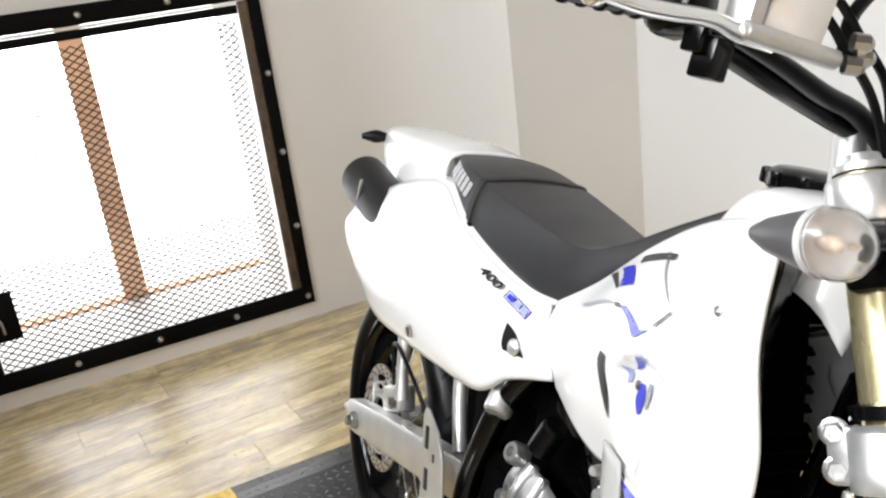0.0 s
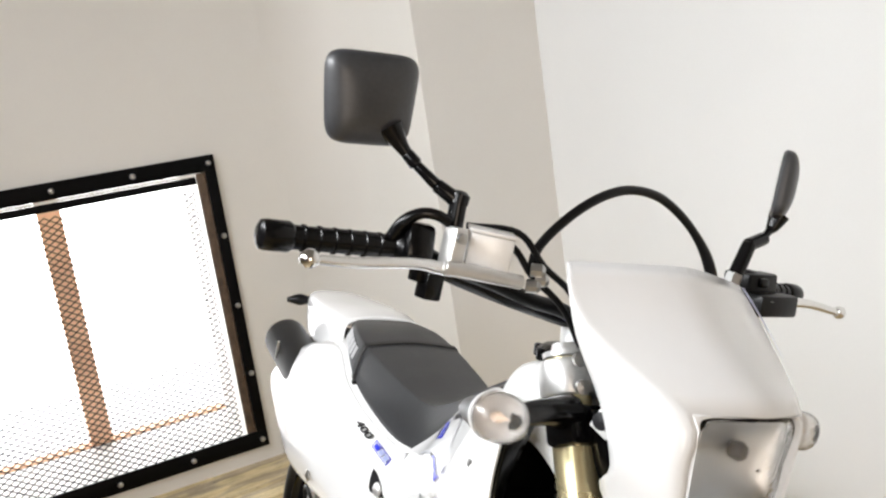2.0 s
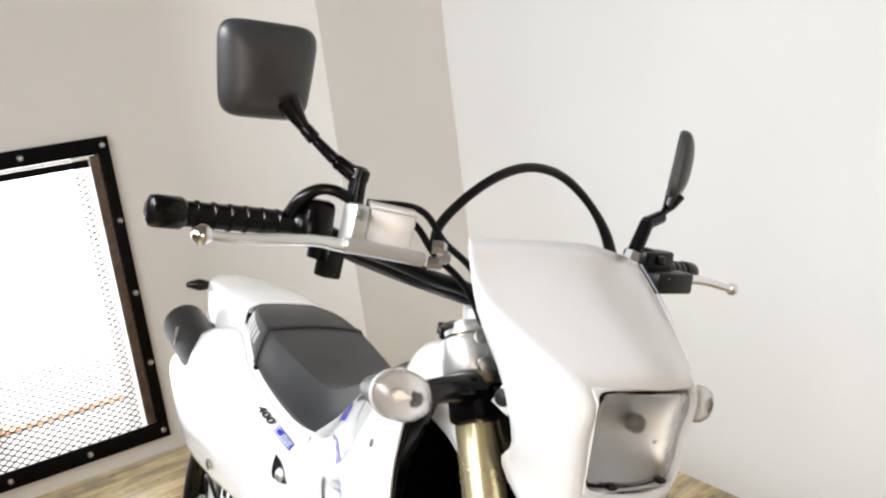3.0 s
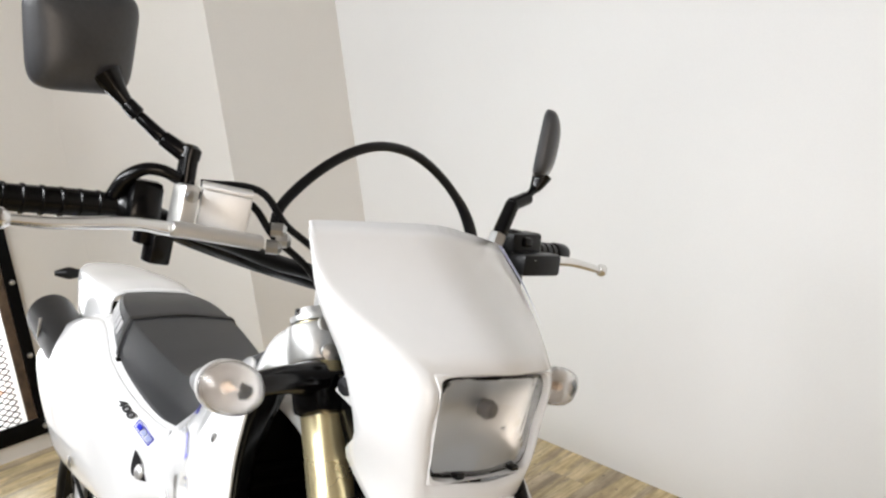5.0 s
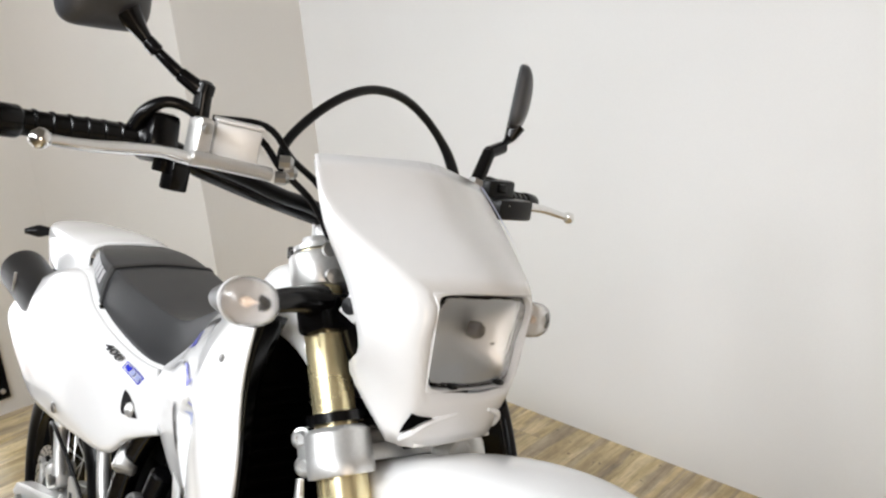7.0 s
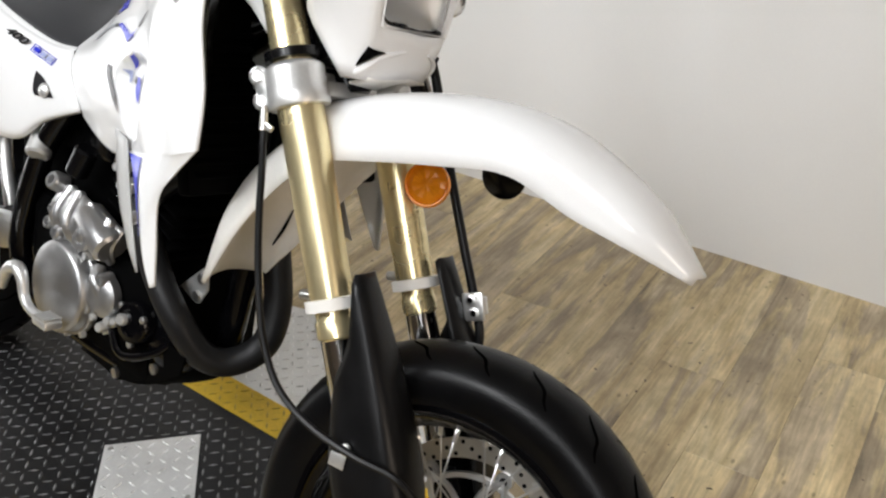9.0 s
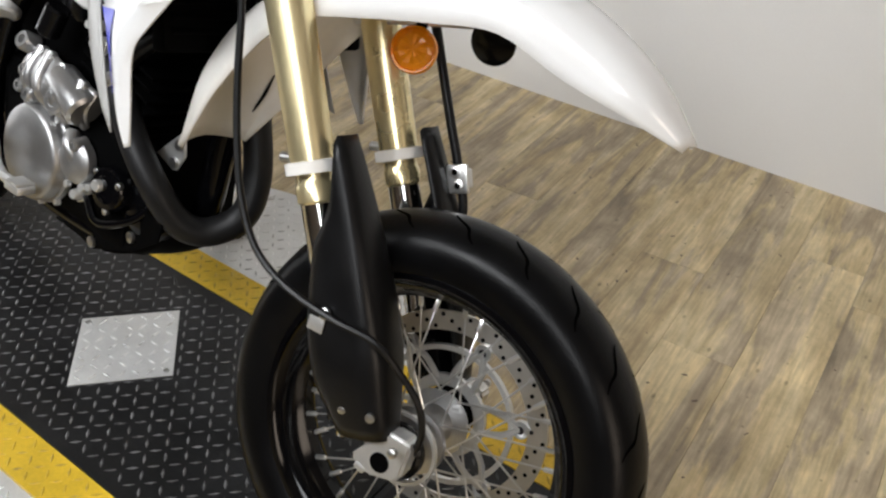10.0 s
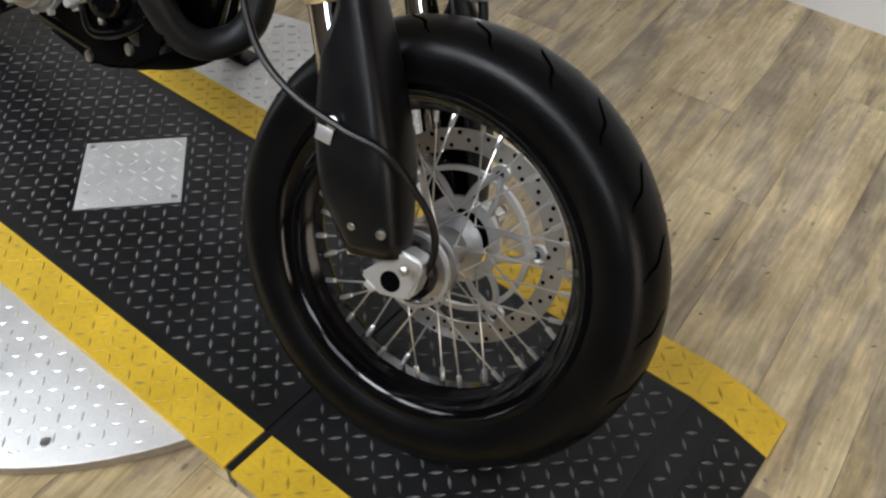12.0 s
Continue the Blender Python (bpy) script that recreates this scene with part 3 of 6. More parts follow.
def wheel(name, c, r, half, put, disc_y, dk):
    c = Vector(c)
    yv = Vector((0, 1, 0))
    hub = put(name, lathe([(0.012, -0.062), (0.02, -0.058), (0.024, -0.045), (0.046, -0.038), (0.048, -0.033), (0.028, -0.026), (0.025, 0), (0.028, 0.026), (0.048, 0.033), (0.046, 0.038), (0.03, 0.045), (0.022, 0.058), (0.012, 0.062)], c, yv, 36, caps=True), ALU_GREY, bike, "spoked wheel with a black rim")
    t = []
    prof = [(r - 0.078, -half * 0.80), (r - 0.066, -half * 0.93), (r - 0.048, -half), (r - 0.032, -half * 0.97), (r - 0.017, -half * 0.80), (r - 0.006, -half * 0.48), (r - 0.001, -half * 0.2), (r, 0)]
    prof = prof + [(a, -b) for a, b in prof[-2::-1]]
    rows = prof + [(r - 0.084, half * 0.6), (r - 0.086, 0), (r - 0.084, -half * 0.6), prof[0]]
    tyre = put("tyre", lathe(rows, c, yv, 96), RUBBER, hub, "black road tyre with slanted grooves")
    # grooves of the tread: ribbons on the surface, shade painted as near-black
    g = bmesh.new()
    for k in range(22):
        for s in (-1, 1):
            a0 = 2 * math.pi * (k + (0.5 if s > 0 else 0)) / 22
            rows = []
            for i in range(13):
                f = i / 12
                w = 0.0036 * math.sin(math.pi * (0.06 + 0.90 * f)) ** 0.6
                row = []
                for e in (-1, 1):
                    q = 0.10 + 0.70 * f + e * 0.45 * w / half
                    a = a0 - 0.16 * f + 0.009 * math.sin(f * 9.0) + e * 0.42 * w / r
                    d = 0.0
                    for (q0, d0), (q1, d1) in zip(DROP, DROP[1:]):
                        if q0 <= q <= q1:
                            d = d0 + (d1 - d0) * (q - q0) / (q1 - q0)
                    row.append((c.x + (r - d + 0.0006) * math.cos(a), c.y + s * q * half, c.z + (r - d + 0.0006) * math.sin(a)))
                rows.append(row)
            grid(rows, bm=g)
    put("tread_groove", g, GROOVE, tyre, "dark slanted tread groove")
    rr = r - 0.0
    rim = put("rim", lathe([(r - 0.073, -half * 0.80), (r - 0.075, -half * 0.86), (r - 0.082, -half * 0.86), (r - 0.086, -half * 0.74), (r - 0.094, -half * 0.66), (r - 0.097, -half * 0.5), (r - 0.104, -half * 0.3), (r - 0.112, -half * 0.16), (r - 0.112, half * 0.16), (r - 0.104, half * 0.3), (r - 0.097, half * 0.5), (r - 0.094, half * 0.66), (r - 0.086, half * 0.74), (r - 0.082, half * 0.86), (r - 0.075, half * 0.86), (r - 0.073, half * 0.80), (r - 0.09, 0), (r - 0.073, -half * 0.80)], c, yv, 96), BLACK_GLOSS, hub, "glossy black wheel rim")
    for k in range(36):
        s = 1 if k % 2 else -1
        lean = 0.62 if (k // 2) % 2 else -0.62
        a = 2 * math.pi * k / 36
        p = c + Vector((0.044 * math.cos(a + lean), s * 0.034, 0.044 * math.sin(a + lean)))
        q = c + Vector(((r - 0.111) * math.cos(a), s * 0.006, (r - 0.111) * math.sin(a)))
        d = (q - p).normalized()
        b = rod(p, q, 0.0014, seg=6)
        rod(q - d * 0.019, q, 0.0036, seg=6, bm=b)
        put("spoke", b, SPOKE, hub)
    ring = lathe([(0.122 * dk, disc_y - 0.002), (0.150 * dk, disc_y - 0.002), (0.150 * dk, disc_y + 0.002), (0.122 * dk, disc_y + 0.002), (0.122 * dk, disc_y - 0.002)], c, yv, 72)
    disc = put("brake_disc", ring, STEEL, hub, "drilled steel brake disc")
    # black discs on both faces stand in for the dark of drilled holes
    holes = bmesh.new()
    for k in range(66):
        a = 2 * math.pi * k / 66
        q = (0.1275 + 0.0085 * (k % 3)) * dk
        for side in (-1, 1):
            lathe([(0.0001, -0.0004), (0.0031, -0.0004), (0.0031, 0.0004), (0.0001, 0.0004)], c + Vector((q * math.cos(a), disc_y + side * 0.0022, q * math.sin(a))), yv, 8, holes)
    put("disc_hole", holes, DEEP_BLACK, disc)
    for r0, r1 in ((0.044, 0.060), (0.095 * dk, 0.102 * dk)):
        car = lathe([(r0, disc_y - 0.005), (r1, disc_y - 0.005), (r1, disc_y + 0.003), (r0, disc_y + 0.003), (r0, disc_y - 0.005)], c, yv, 60)
        put("disc_carrier", car, ALU, disc, "cast aluminium disc carrier")
    for k in range(6):
        a = 2 * math.pi * k / 6 + 0.3
        for w0, w1, rad in ((-0.30, -0.16, 0.0050), (0.40, 0.20, 0.0050)):
            pts = [c + Vector((q * math.cos(a + e), disc_y - 0.003, q * math.sin(a + e))) for q, e in ((0.054, w0), (0.085 * dk, w1), (0.112 * dk, 0.0))]
            put("carrier_arm", tube(pts, rad, 8, 6), ALU, disc)
        tab = c + Vector((0.113 * dk * math.cos(a), disc_y - 0.002, 0.113 * dk * math.sin(a)))
        put("disc_button", lathe([(0.0125, -0.005), (0.0125, 0.004), (0.0001, 0.004)], tab, yv, 16), ALU, disc, "round floating button")
        # flat black disc painted as the dark of the button's hole
        put("button_hole", lathe([(0.0058, -0.0056), (0.0058, -0.0052), (0.0001, -0.0052)], tab, yv, 12), DECAL_BLACK, disc)
    return hub


wheel("front_wheel", (0.006, 0, 0.290), 0.297, 0.058, sp, 0.064, 1.0)
wheel("rear_wheel", (-1.475, 0, 0.303), 0.306, 0.072, bp, -0.082, 0.76)

# fork
def leg(z, y=0.0):
    return Vector((-0.195 - 0.495 * (z - 0.606), y, z))


D = (leg(1.0) - leg(0.0)).normalized()
for s in (-1, 1):
    y = s * 0.104
    b = bmesh.new()
    lathe([(0.0235, 0), (0.0275, 0.004), (0.0285, 0.19), (0.0290, 0.215), (0.0290, 0.27), (0.0248, 0.29), (0.0248, 0.47), (0.0240, 0.50)], leg(0.602, y), D, 36, b, caps=True)
    fl = sp("fork_leg", b, GOLD, label="gold anodised upside-down fork leg")
    sp("fork_end", lathe([(0.0225, 0), (0.0255, 0.003), (0.0255, 0.022), (0.0235, 0.025), (0.0235, 0.036)], leg(0.560, y), D, 32, caps=True), GOLD, fl, "gold end collar")
    sp("fork_stanchion", rod(leg(0.30, y), leg(0.575, y), 0.0225, seg=28), CHROME, fl, "chrome fork tube")
    sp("guard_clamp", lathe([(0.0282, 0), (0.0345, 0.001), (0.0345, 0.015), (0.0282, 0.016)], leg(0.592, y), D, 32), WHITE_MATT, fl, "white plastic ring")
    sp("clamp_screw", rod(leg(0.600, y) + Vector((-0.045, -0.004, -0.004)), leg(0.600, y) + Vector((-0.028, -0.004, 0.0)), 0.0065, seg=10), GALV, fl)
    # guard: an open shell in front of the leg, with a slanted point on top
    rows = []
    for i in range(19):
        f = i / 18
        row = []
        for j in range(15):
            a = radians(-50 + 178 * j / 14)
            ca, sa = math.cos(a), math.sin(a)
            front = abs(ca) ** 0.58 * math.copysign(1, ca)
            out = abs(sa) ** 0.62 * math.copysign(1, sa)
            # high point along the front edge, cut down towards the back
            q = min(1.0, max(0.0, (128 - abs(math.degrees(a))) / 80))
            top = 0.500 + 0.142 * q ** 1.4
            z = 0.314 + (top - 0.314) * f
            w = (0.024 + 0.018 * math.sin(math.pi * min(1.0, (1 - f) * 0.75 + 0.05))) * (0.74 + 0.26 * min(1.0, f / 0.3))
            p = leg(z, y) + Vector((front * w * 1.30 + 0.024, s * out * w, front * 0.010))
            row.append(p)
        rows.append(row)
    gd = sp("fork_guard", grid(rows), SATIN_BLACK, fl, "long black plastic fork guard", thick=0.003, offset=1)
    sp("guard_bolt", lathe([(0.008, 0), (0.008, 0.004), (0.004, 0.006), (0.0001, 0.006)], leg(0.455, y + s * 0.046) + Vector((0.02, 0, 0)), (0, s, 0), 10), GALV, gd)
    sp("guard_bolt", lathe([(0.006, 0), (0.006, 0.004), (0.0001, 0.005)], leg(0.352, y + s * 0.032) + Vector((0.055, 0, 0)), (0.3, s, 0), 10), GALV, gd)
    if s < 0:
        sp("guard_sticker", box_between(leg(0.438, y) + Vector((-0.008, -0.0478, -0.010)), leg(0.438, y) + Vector((0.014, -0.0450, 0.008)), 0.004), ALU, gd, "torn silver sticker")
    # axle lug
    lug = moved(plate([(-0.036, 0.280), (-0.030, 0.288), (0.000, 0.330), (0.008, 0.335), (0.034, 0.334), (0.040, 0.328), (0.037, 0.284), (0.030, 0.276), (-0.008, 0.266), (-0.016, 0.268)], 0.030, "y", 0.004), Matrix.Translation((0, y - 0.015, 0)))
    block((0.016, 0.034, 0.010), Matrix.Translation((-0.018, y, 0.272)) @ pose(0, 0, 0, 0, 20), 0.003, lug)
    al = sp("axle_lug", lug, ALU, fl, "cast aluminium axle lug")
    # black disc on the lug's face, painted as the shade inside the axle
    sp("axle_hole", lathe([(0.0001, 0.0), (0.0115, 0.0), (0.0132, 0.0008), (0.0132, -0.002)], (0.006, y + s * 0.0155, 0.292), (0, s, 0), 24), DEEP_BLACK, al, "black disc for the dark inside the hollow axle")
    sp("fork_foot", rod(leg(0.318, y), leg(0.375, y), 0.030, 0.026, 24), BLACK, fl, "black fork foot")
    sp("sensor_ring", lathe([(0.012, -0.012), (0.034, -0.012), (0.038, -0.007), (0.038, 0.004), (0.032, 0.010), (0.012, 0.012)], (0.006, s * 0.076, 0.292), (0, 1, 0), 28), BLACK, fl, "black hub cover inside the fork foot")
    sp("sensor_hoop", lathe([(0.0455, -0.003), (0.050, -0.003), (0.050, 0.003), (0.0455, 0.003), (0.0455, -0.003)], (0.008, s * 0.068, 0.292), (0, 1, 0), 36), ALU, fl, "silver hoop round the hub cover")
    for x, z in ((0.026, 0.324), (-0.052, 0.345)):
        sp("foot_bolt", lathe([(0.006, 0), (0.006, 0.006), (0.003, 0.008), (0.0001, 0.008)], (x, y + s * 0.030, z), (0, s, 0), 10), GALV, fl)
sp("axle", lathe([(0.0085, -0.088), (0.0112, -0.088), (0.0112, 0.088), (0.0085, 0.088), (0.0085, -0.03), (0.0001, -0.03)], (0.006, 0, 0.290), (0, 1, 0), 24), DECAL_BLACK, label="hollow steel wheel axle")
sp("caliper", block((0.045, 0.045, 0.065), Matrix.Translation((-0.052, 0.098, 0.345)) @ pose(0, 0, 0, 0, -28), 0.010), BLACK, label="black front brake caliper")
# triple clamps
b = bmesh.new()
for s in (-1, 1):
    lathe([(0.030, 0), (0.0375, 0.001), (0.0385, 0.003), (0.0385, 0.020), (0.0375, 0.0215), (0.0375, 0.048), (0.0365, 0.050), (0.030, 0.055)], leg(0.817, s * 0.104), D, 40, b)
    block((0.026, 0.026, 0.048), Matrix.Translation(leg(0.843, s * 0.108) + Vector((-0.036, 0, -0.017))) @ pose(0, 0, 0, 0, -26), 0.004, b)
block((0.052, 0.150, 0.020), Matrix.Translation(leg(0.836) + Vector((-0.004, 0, 0.0))) @ pose(0, 0, 0, 0, -26), 0.003, b)
block((0.030, 0.120, 0.030), Matrix.Translation(leg(0.840) + Vector((-0.010, 0, 0.004))) @ pose(0, 0, 0, 0, -26), 0.004, b)
lower = sp("lower_clamp", b, ALU, label="machined aluminium lower fork clamp")
for s in (-1, 1):
    sp("clamp_seal", lathe([(0.0240, 0), (0.034, 0.001), (0.034, 0.012), (0.0240, 0.014)], leg(0.869, s * 0.104), D, 32), BLACK, lower, "black rubber ring")
    for z in (0.829, 0.857):
        at = leg(z, s * 0.116) + Vector((-0.043, 0, -0.016))
        bolt = lathe([(0.0001, 0), (0.0125, 0), (0.0125, 0.002), (0.010, 0.003)], at, (0.45, s, 0.1), 18)
        lathe([(0.0090, 0.002), (0.0090, 0.008), (0.0075, 0.010), (0.0045, 0.010), (0.0042, 0.007), (0.0001, 0.007)], at, (0.45, s, 0.1), 6, bolt)
        sp("clamp_bolt", bolt, SPOKE, lower, "chromed pinch bolt", smooth=False)
b = bmesh.new()
for s in (-1, 1):
    lathe([(0.0245, 0), (0.031, 0.002), (0.033, 0.005), (0.033, 0.038), (0.031, 0.042), (0.0245, 0.044)], leg(1.010, s * 0.104), D, 36, b)
block((0.08, 0.18, 0.030), Matrix.Translation(leg(1.03) + Vector((-0.005, 0, 0.0))) @ pose(0, 0, 0, 0, -26), 0.008, b)
for s in (-1, 1):
    rod((-0.462, s * 0.045, 1.035), (-0.476, s * 0.045, 1.106), 0.017, seg=16, bm=b)
upper = sp("upper_clamp", b, ALU, label="bright aluminium upper fork clamp")
for s in (-1, 1):
    sp("fork_cap", lathe([(0.026, 0), (0.026, 0.006), (0.016, 0.008), (0.014, 0.016), (0.0001, 0.017)], leg(1.052, s * 0.104), D, 24), ALU, upper)
    for z in (1.018, 1.046):
        sp("pinch_bolt", lathe([(0.0085, 0), (0.0085, 0.007), (0.0001, 0.008)], leg(z, s * 0.104) + Vector((0.036, s * 0.018, 0.014)), (1, s * 0.4, 0.2), 12), GALV, upper)
    sp("bracket", block((0.045, 0.07, 0.045), Matrix.Translation(leg(0.985, s * 0.104) + Vector((0.012, 0, 0))) @ pose(0, 0, 0, 0, -26), 0.008), BLACK, upper, "black lamp bracket")
sp("steering_stem", rod((-0.30, 0, 0.84), (-0.405, 0, 1.05), 0.03, seg=20), BLACK, label="black steering stem")
sp("cowl_stay", block((0.03, 0.15, 0.20), Matrix.Translation((-0.335, 0, 0.965)) @ pose(0, 0, 0, 0, -20), 0.01), BLACK, label="black lamp bracket")
for s in (-1, 1):
    sp("cowl_stay_side", loft([[(-0.360, s * 0.104, 1.01), (-0.340, s * 0.098, 0.96), (-0.310, s * 0.080, 0.90)], [(-0.325, s * 0.104, 1.01), (-0.308, s * 0.096, 0.96), (-0.285, s * 0.070, 0.90)]], 8, 3), BLACK, label="black side bracket", thick=0.012)

# front fender
def mirror_rail(r):
    return [(x, -y, z) for x, y, z in r]


crown = [(-0.325, 0, 0.822), (-0.20, 0, 0.866), (-0.09, 0, 0.885), (0.0, 0, 0.880), (0.08, 0, 0.852), (0.145, 0, 0.815), (0.205, 0, 0.758)]
sh = [(-0.325, -0.070, 0.806), (-0.20, -0.075, 0.850), (-0.09, -0.074, 0.870), (0.0, -0.070, 0.862), (0.08, -0.062, 0.834), (0.145, -0.052, 0.800), (0.201, -0.022, 0.758)]
lo = [(-0.30, -0.084, 0.752), (-0.20, -0.088, 0.778), (-0.10, -0.088, 0.800), (-0.02, -0.084, 0.812), (0.06, -0.075, 0.788), (0.130, -0.062, 0.772), (0.198, -0.025, 0.751)]
fender = sp("front_fender", loft([lo, sh, crown, mirror_rail(sh), mirror_rail(lo)], 30, 16), WHITE, label="glossy white front fender", thick=0.0035)
flap_c = [(-0.30, 0, 0.815), (-0.372, 0, 0.760), (-0.425, 0, 0.680), (-0.448, 0, 0.545)]
flap_s = [(-0.29, -0.078, 0.790), (-0.350, -0.082, 0.735), (-0.400, -0.080, 0.655), (-0.435, -0.060, 0.540)]
flap_e = [(-0.27, -0.090, 0.765), (-0.320, -0.096, 0.705), (-0.370, -0.092, 0.630), (-0.425, -0.065, 0.538)]
flap = sp("rear_flap", loft([flap_e, flap_s, flap_c, mirror_rail(flap_s), mirror_rail(flap_e)], 16, 12), WHITE_MATT, fender, "white inner rear part of the fender", thick=0.004)
# no slit is cut; a black bar gives its shade
for a, b2 in (((-0.402, 0.070, 0.646), (-0.419, 0.060, 0.586)),):
    sp("flap_slit", tube([a, (Vector(a) + Vector(b2)) / 2 + Vector((0.002, 0, 0)), b2], [0.001, 0.0028, 0.0012], 10, 6), DEEP_BLACK, flap, "thin black bar for the shade in a slit of the flap")
sp("fender_plug", lathe([(0.030, 0), (0.030, 0.004), (0.022, 0.009), (0.0001, 0.011)], (-0.085, 0.066, 0.790), (0.12, -1, -0.2), 24), BLACK, fender, "black round cover inside the fender")
rax = Vector((0.25, -0.95, 0.2)).normalized()
rim = lathe([(0.0285, 0), (0.032, 0.002), (0.032, 0.010), (0.0305, 0.0125), (0.0285, 0.0125), (0.0285, 0.009)], (-0.198, 0.080, 0.745), rax, 32)
refl = sp("reflector", rim, ORANGE, label="round faceted orange reflector on the fork")
ru = rax.cross(Vector((0, 0, 1))).normalized()
rw = ru.cross(rax)
facets = bmesh.new()
rings = []
for rad, h in ((0.0287, 0.008), (0.020, 0.0128), (0.010, 0.0125)):
    rings.append([facets.verts.new(Vector((-0.198, 0.080, 0.745)) + rax * (h + (0.0018 if k % 2 else 0.0)) + (ru * math.cos(math.tau * k / 16) + rw * math.sin(math.tau * k / 16)) * rad) for k in range(16)])
hub_v = facets.verts.new(Vector((-0.198, 0.080, 0.745)) + rax * 0.0165)
for k in range(16):
    n = (k + 1) % 16
    for r0, r1 in zip(rings, rings[1:]):
        facets.faces.new((r0[k], r0[n], r1[k]))
        facets.faces.new((r0[n], r1[n], r1[k]))
    facets.faces.new((rings[-1][k], rings[-1][n], hub_v))
sp("reflector_lens", facets, ORANGE, refl, "star-faceted orange lens", smooth=False)
sp("reflector_stay", block((0.016, 0.006, 0.06), Matrix.Translation((-0.198, 0.082, 0.775)), 0.002), BLACK, label="black reflector bracket")

# headlight cowl with its lamp opening
COWL_SET = Matrix.Translation((0, -0.006, 1.03)) @ Matrix.Rotation(radians(2.0), 4, "X") @ Matrix.Translation((0, 0, -1.03))


def cw(name, bm, material, parent=bike, label="", **k):
    """A part of the cowl, which sits a little crooked on the fork."""
    return sp(name, moved(bm, COWL_SET), material, parent, label, **k)


def cowl_rail(edge, crease, mid, wider=0.0):
    e, c, m = Vector(edge), Vector(crease), Vector(mid)
    k = min(1.0, (e - c).length / 0.08)
    half = [e, e.lerp(c, 0.5) + Vector((0.005 * k, -0.003 * k, 0)), c.lerp(e, 0.10), c.lerp(m, 0.14), c.lerp(m, 0.55) + Vector((0.004, 0, 0.001)), m]
    return half + [Vector((p.x, -p.y + wider * min(1, -p.y / 0.1), p.z)) for p in half[-2::-1]]


COWL = [
    cowl_rail((-0.387, -0.150, 1.159), (-0.385, -0.151, 1.170), (-0.352, 0, 1.184)),
    cowl_rail((-0.352, -0.152, 1.096), (-0.342, -0.149, 1.113), (-0.294, 0, 1.122), 0.024),
    cowl_rail((-0.320, -0.130, 1.032), (-0.238, -0.106, 1.047), (-0.206, 0, 1.053), 0.008),
    cowl_rail((-0.297, -0.121, 0.972), (-0.229, -0.102, 0.990), (-0.203, 0, 0.996)),
    cowl_rail((-0.316, -0.108, 0.938), (-0.228, -0.094, 0.938), (-0.212, 0, 0.936)),
    cowl_rail((-0.272, -0.076, 0.868), (-0.236, -0.070, 0.872), (-0.220, 0, 0.880)),
]
CI, CJ = 40, 20
lines = [spline(r, CI) for r in COWL]
rows = [spline([ln[i] for ln in lines], CJ) for i in range(CI + 1)]
b = bmesh.new()
vs = [[b.verts.new(p) for p in r] for r in rows]
for i in range(CI):
    for j in range(CJ):
        if 12 <= i < 28 and 8 <= j < 16:
            continue
        b.faces.new((vs[i][j], vs[i + 1][j], vs[i + 1][j + 1], vs[i][j + 1]))
cowl = cw("headlight_cowl", b, WHITE, label="glossy white headlight cowl", thick=0.004, offset=-1)


def on_cowl(i, j):
    a, b2 = rows[int(i)], rows[min(int(i) + 1, CI)]
    k, f, g = int(j), i - int(i), j - int(j)
    return a[k].lerp(a[min(k + 1, CJ)], g).lerp(b2[k].lerp(b2[min(k + 1, CJ)], g), f)


def in_lamp(u, w, back=0.0):
    """A point of the lamp opening, u and w from -1 to 1 across and up, set back into the cowl."""
    return on_cowl(20 + 8 * u * 0.9999, 12 - 4 * w * 0.9999) - Vector((back, 0, 0))


def squarish(a, e):
    c, d = math.cos(a), math.sin(a)
    return abs(c) ** e * math.copysign(1, c), abs(d) ** e * math.copysign(1, d)


# rounded surround that runs from the opening's edge back to the glass
ring_rows = []
for scale, e, back in ((1.0, 0.02, 0.0), (0.985, 0.10, -0.0015), (0.955, 0.20, 0.001), (0.935, 0.22, 0.008), (0.925, 0.22, 0.026)):
    ring_rows.append([in_lamp(u * scale, w * scale, back) for u, w in [squarish(2 * math.pi * k / 64 + 0.0245, e) for k in range(64)]])
cw("lamp_surround", grid(ring_rows, True), WHITE, cowl, "rounded white lamp surround")
seal = [in_lamp(u * 0.915, w * 0.905, 0.013) for u, w in [squarish(2 * math.pi * k / 64, 0.24) for k in range(64)]]
cw("lamp_seal", tube(seal + seal[:2], 0.0042, 132, 6), BLACK, cowl, "black seal round the lens")


def lamp_sheet(back, k, bulge, ribs=0.0, n=28, e=0.24):
    """A sheet with the lamp's rounded outline, from its middle outwards."""
    out = []
    for r in range(n // 2 + 1):
        q = r / (n // 2)
        row = []
        for a in range(2 * n):
            u, w = squarish(2 * math.pi * a / (2 * n), 1 - (1 - e) * q)
            p = in_lamp(u * k * q, w * k * q, back - bulge * (1 - q * q))
            if ribs:
                p.x += ribs * math.sin(p.y * 620) * max(0.0, min(1.0, (abs(p.y) - 0.030) / 0.02))
            row.append(p)
        out.append(row)
    return grid(out, True)


cw("headlight", lamp_sheet(0.020, 0.92, -0.052, 0.0, 18), REFLECTOR, cowl, "square headlight reflector")
lens = cw("lens", lamp_sheet(0.010, 0.905, 0.006, 0.0009), SMOKE, cowl, "clear ribbed glass headlight lens", thick=0.0025)
lens.visible_shadow = False
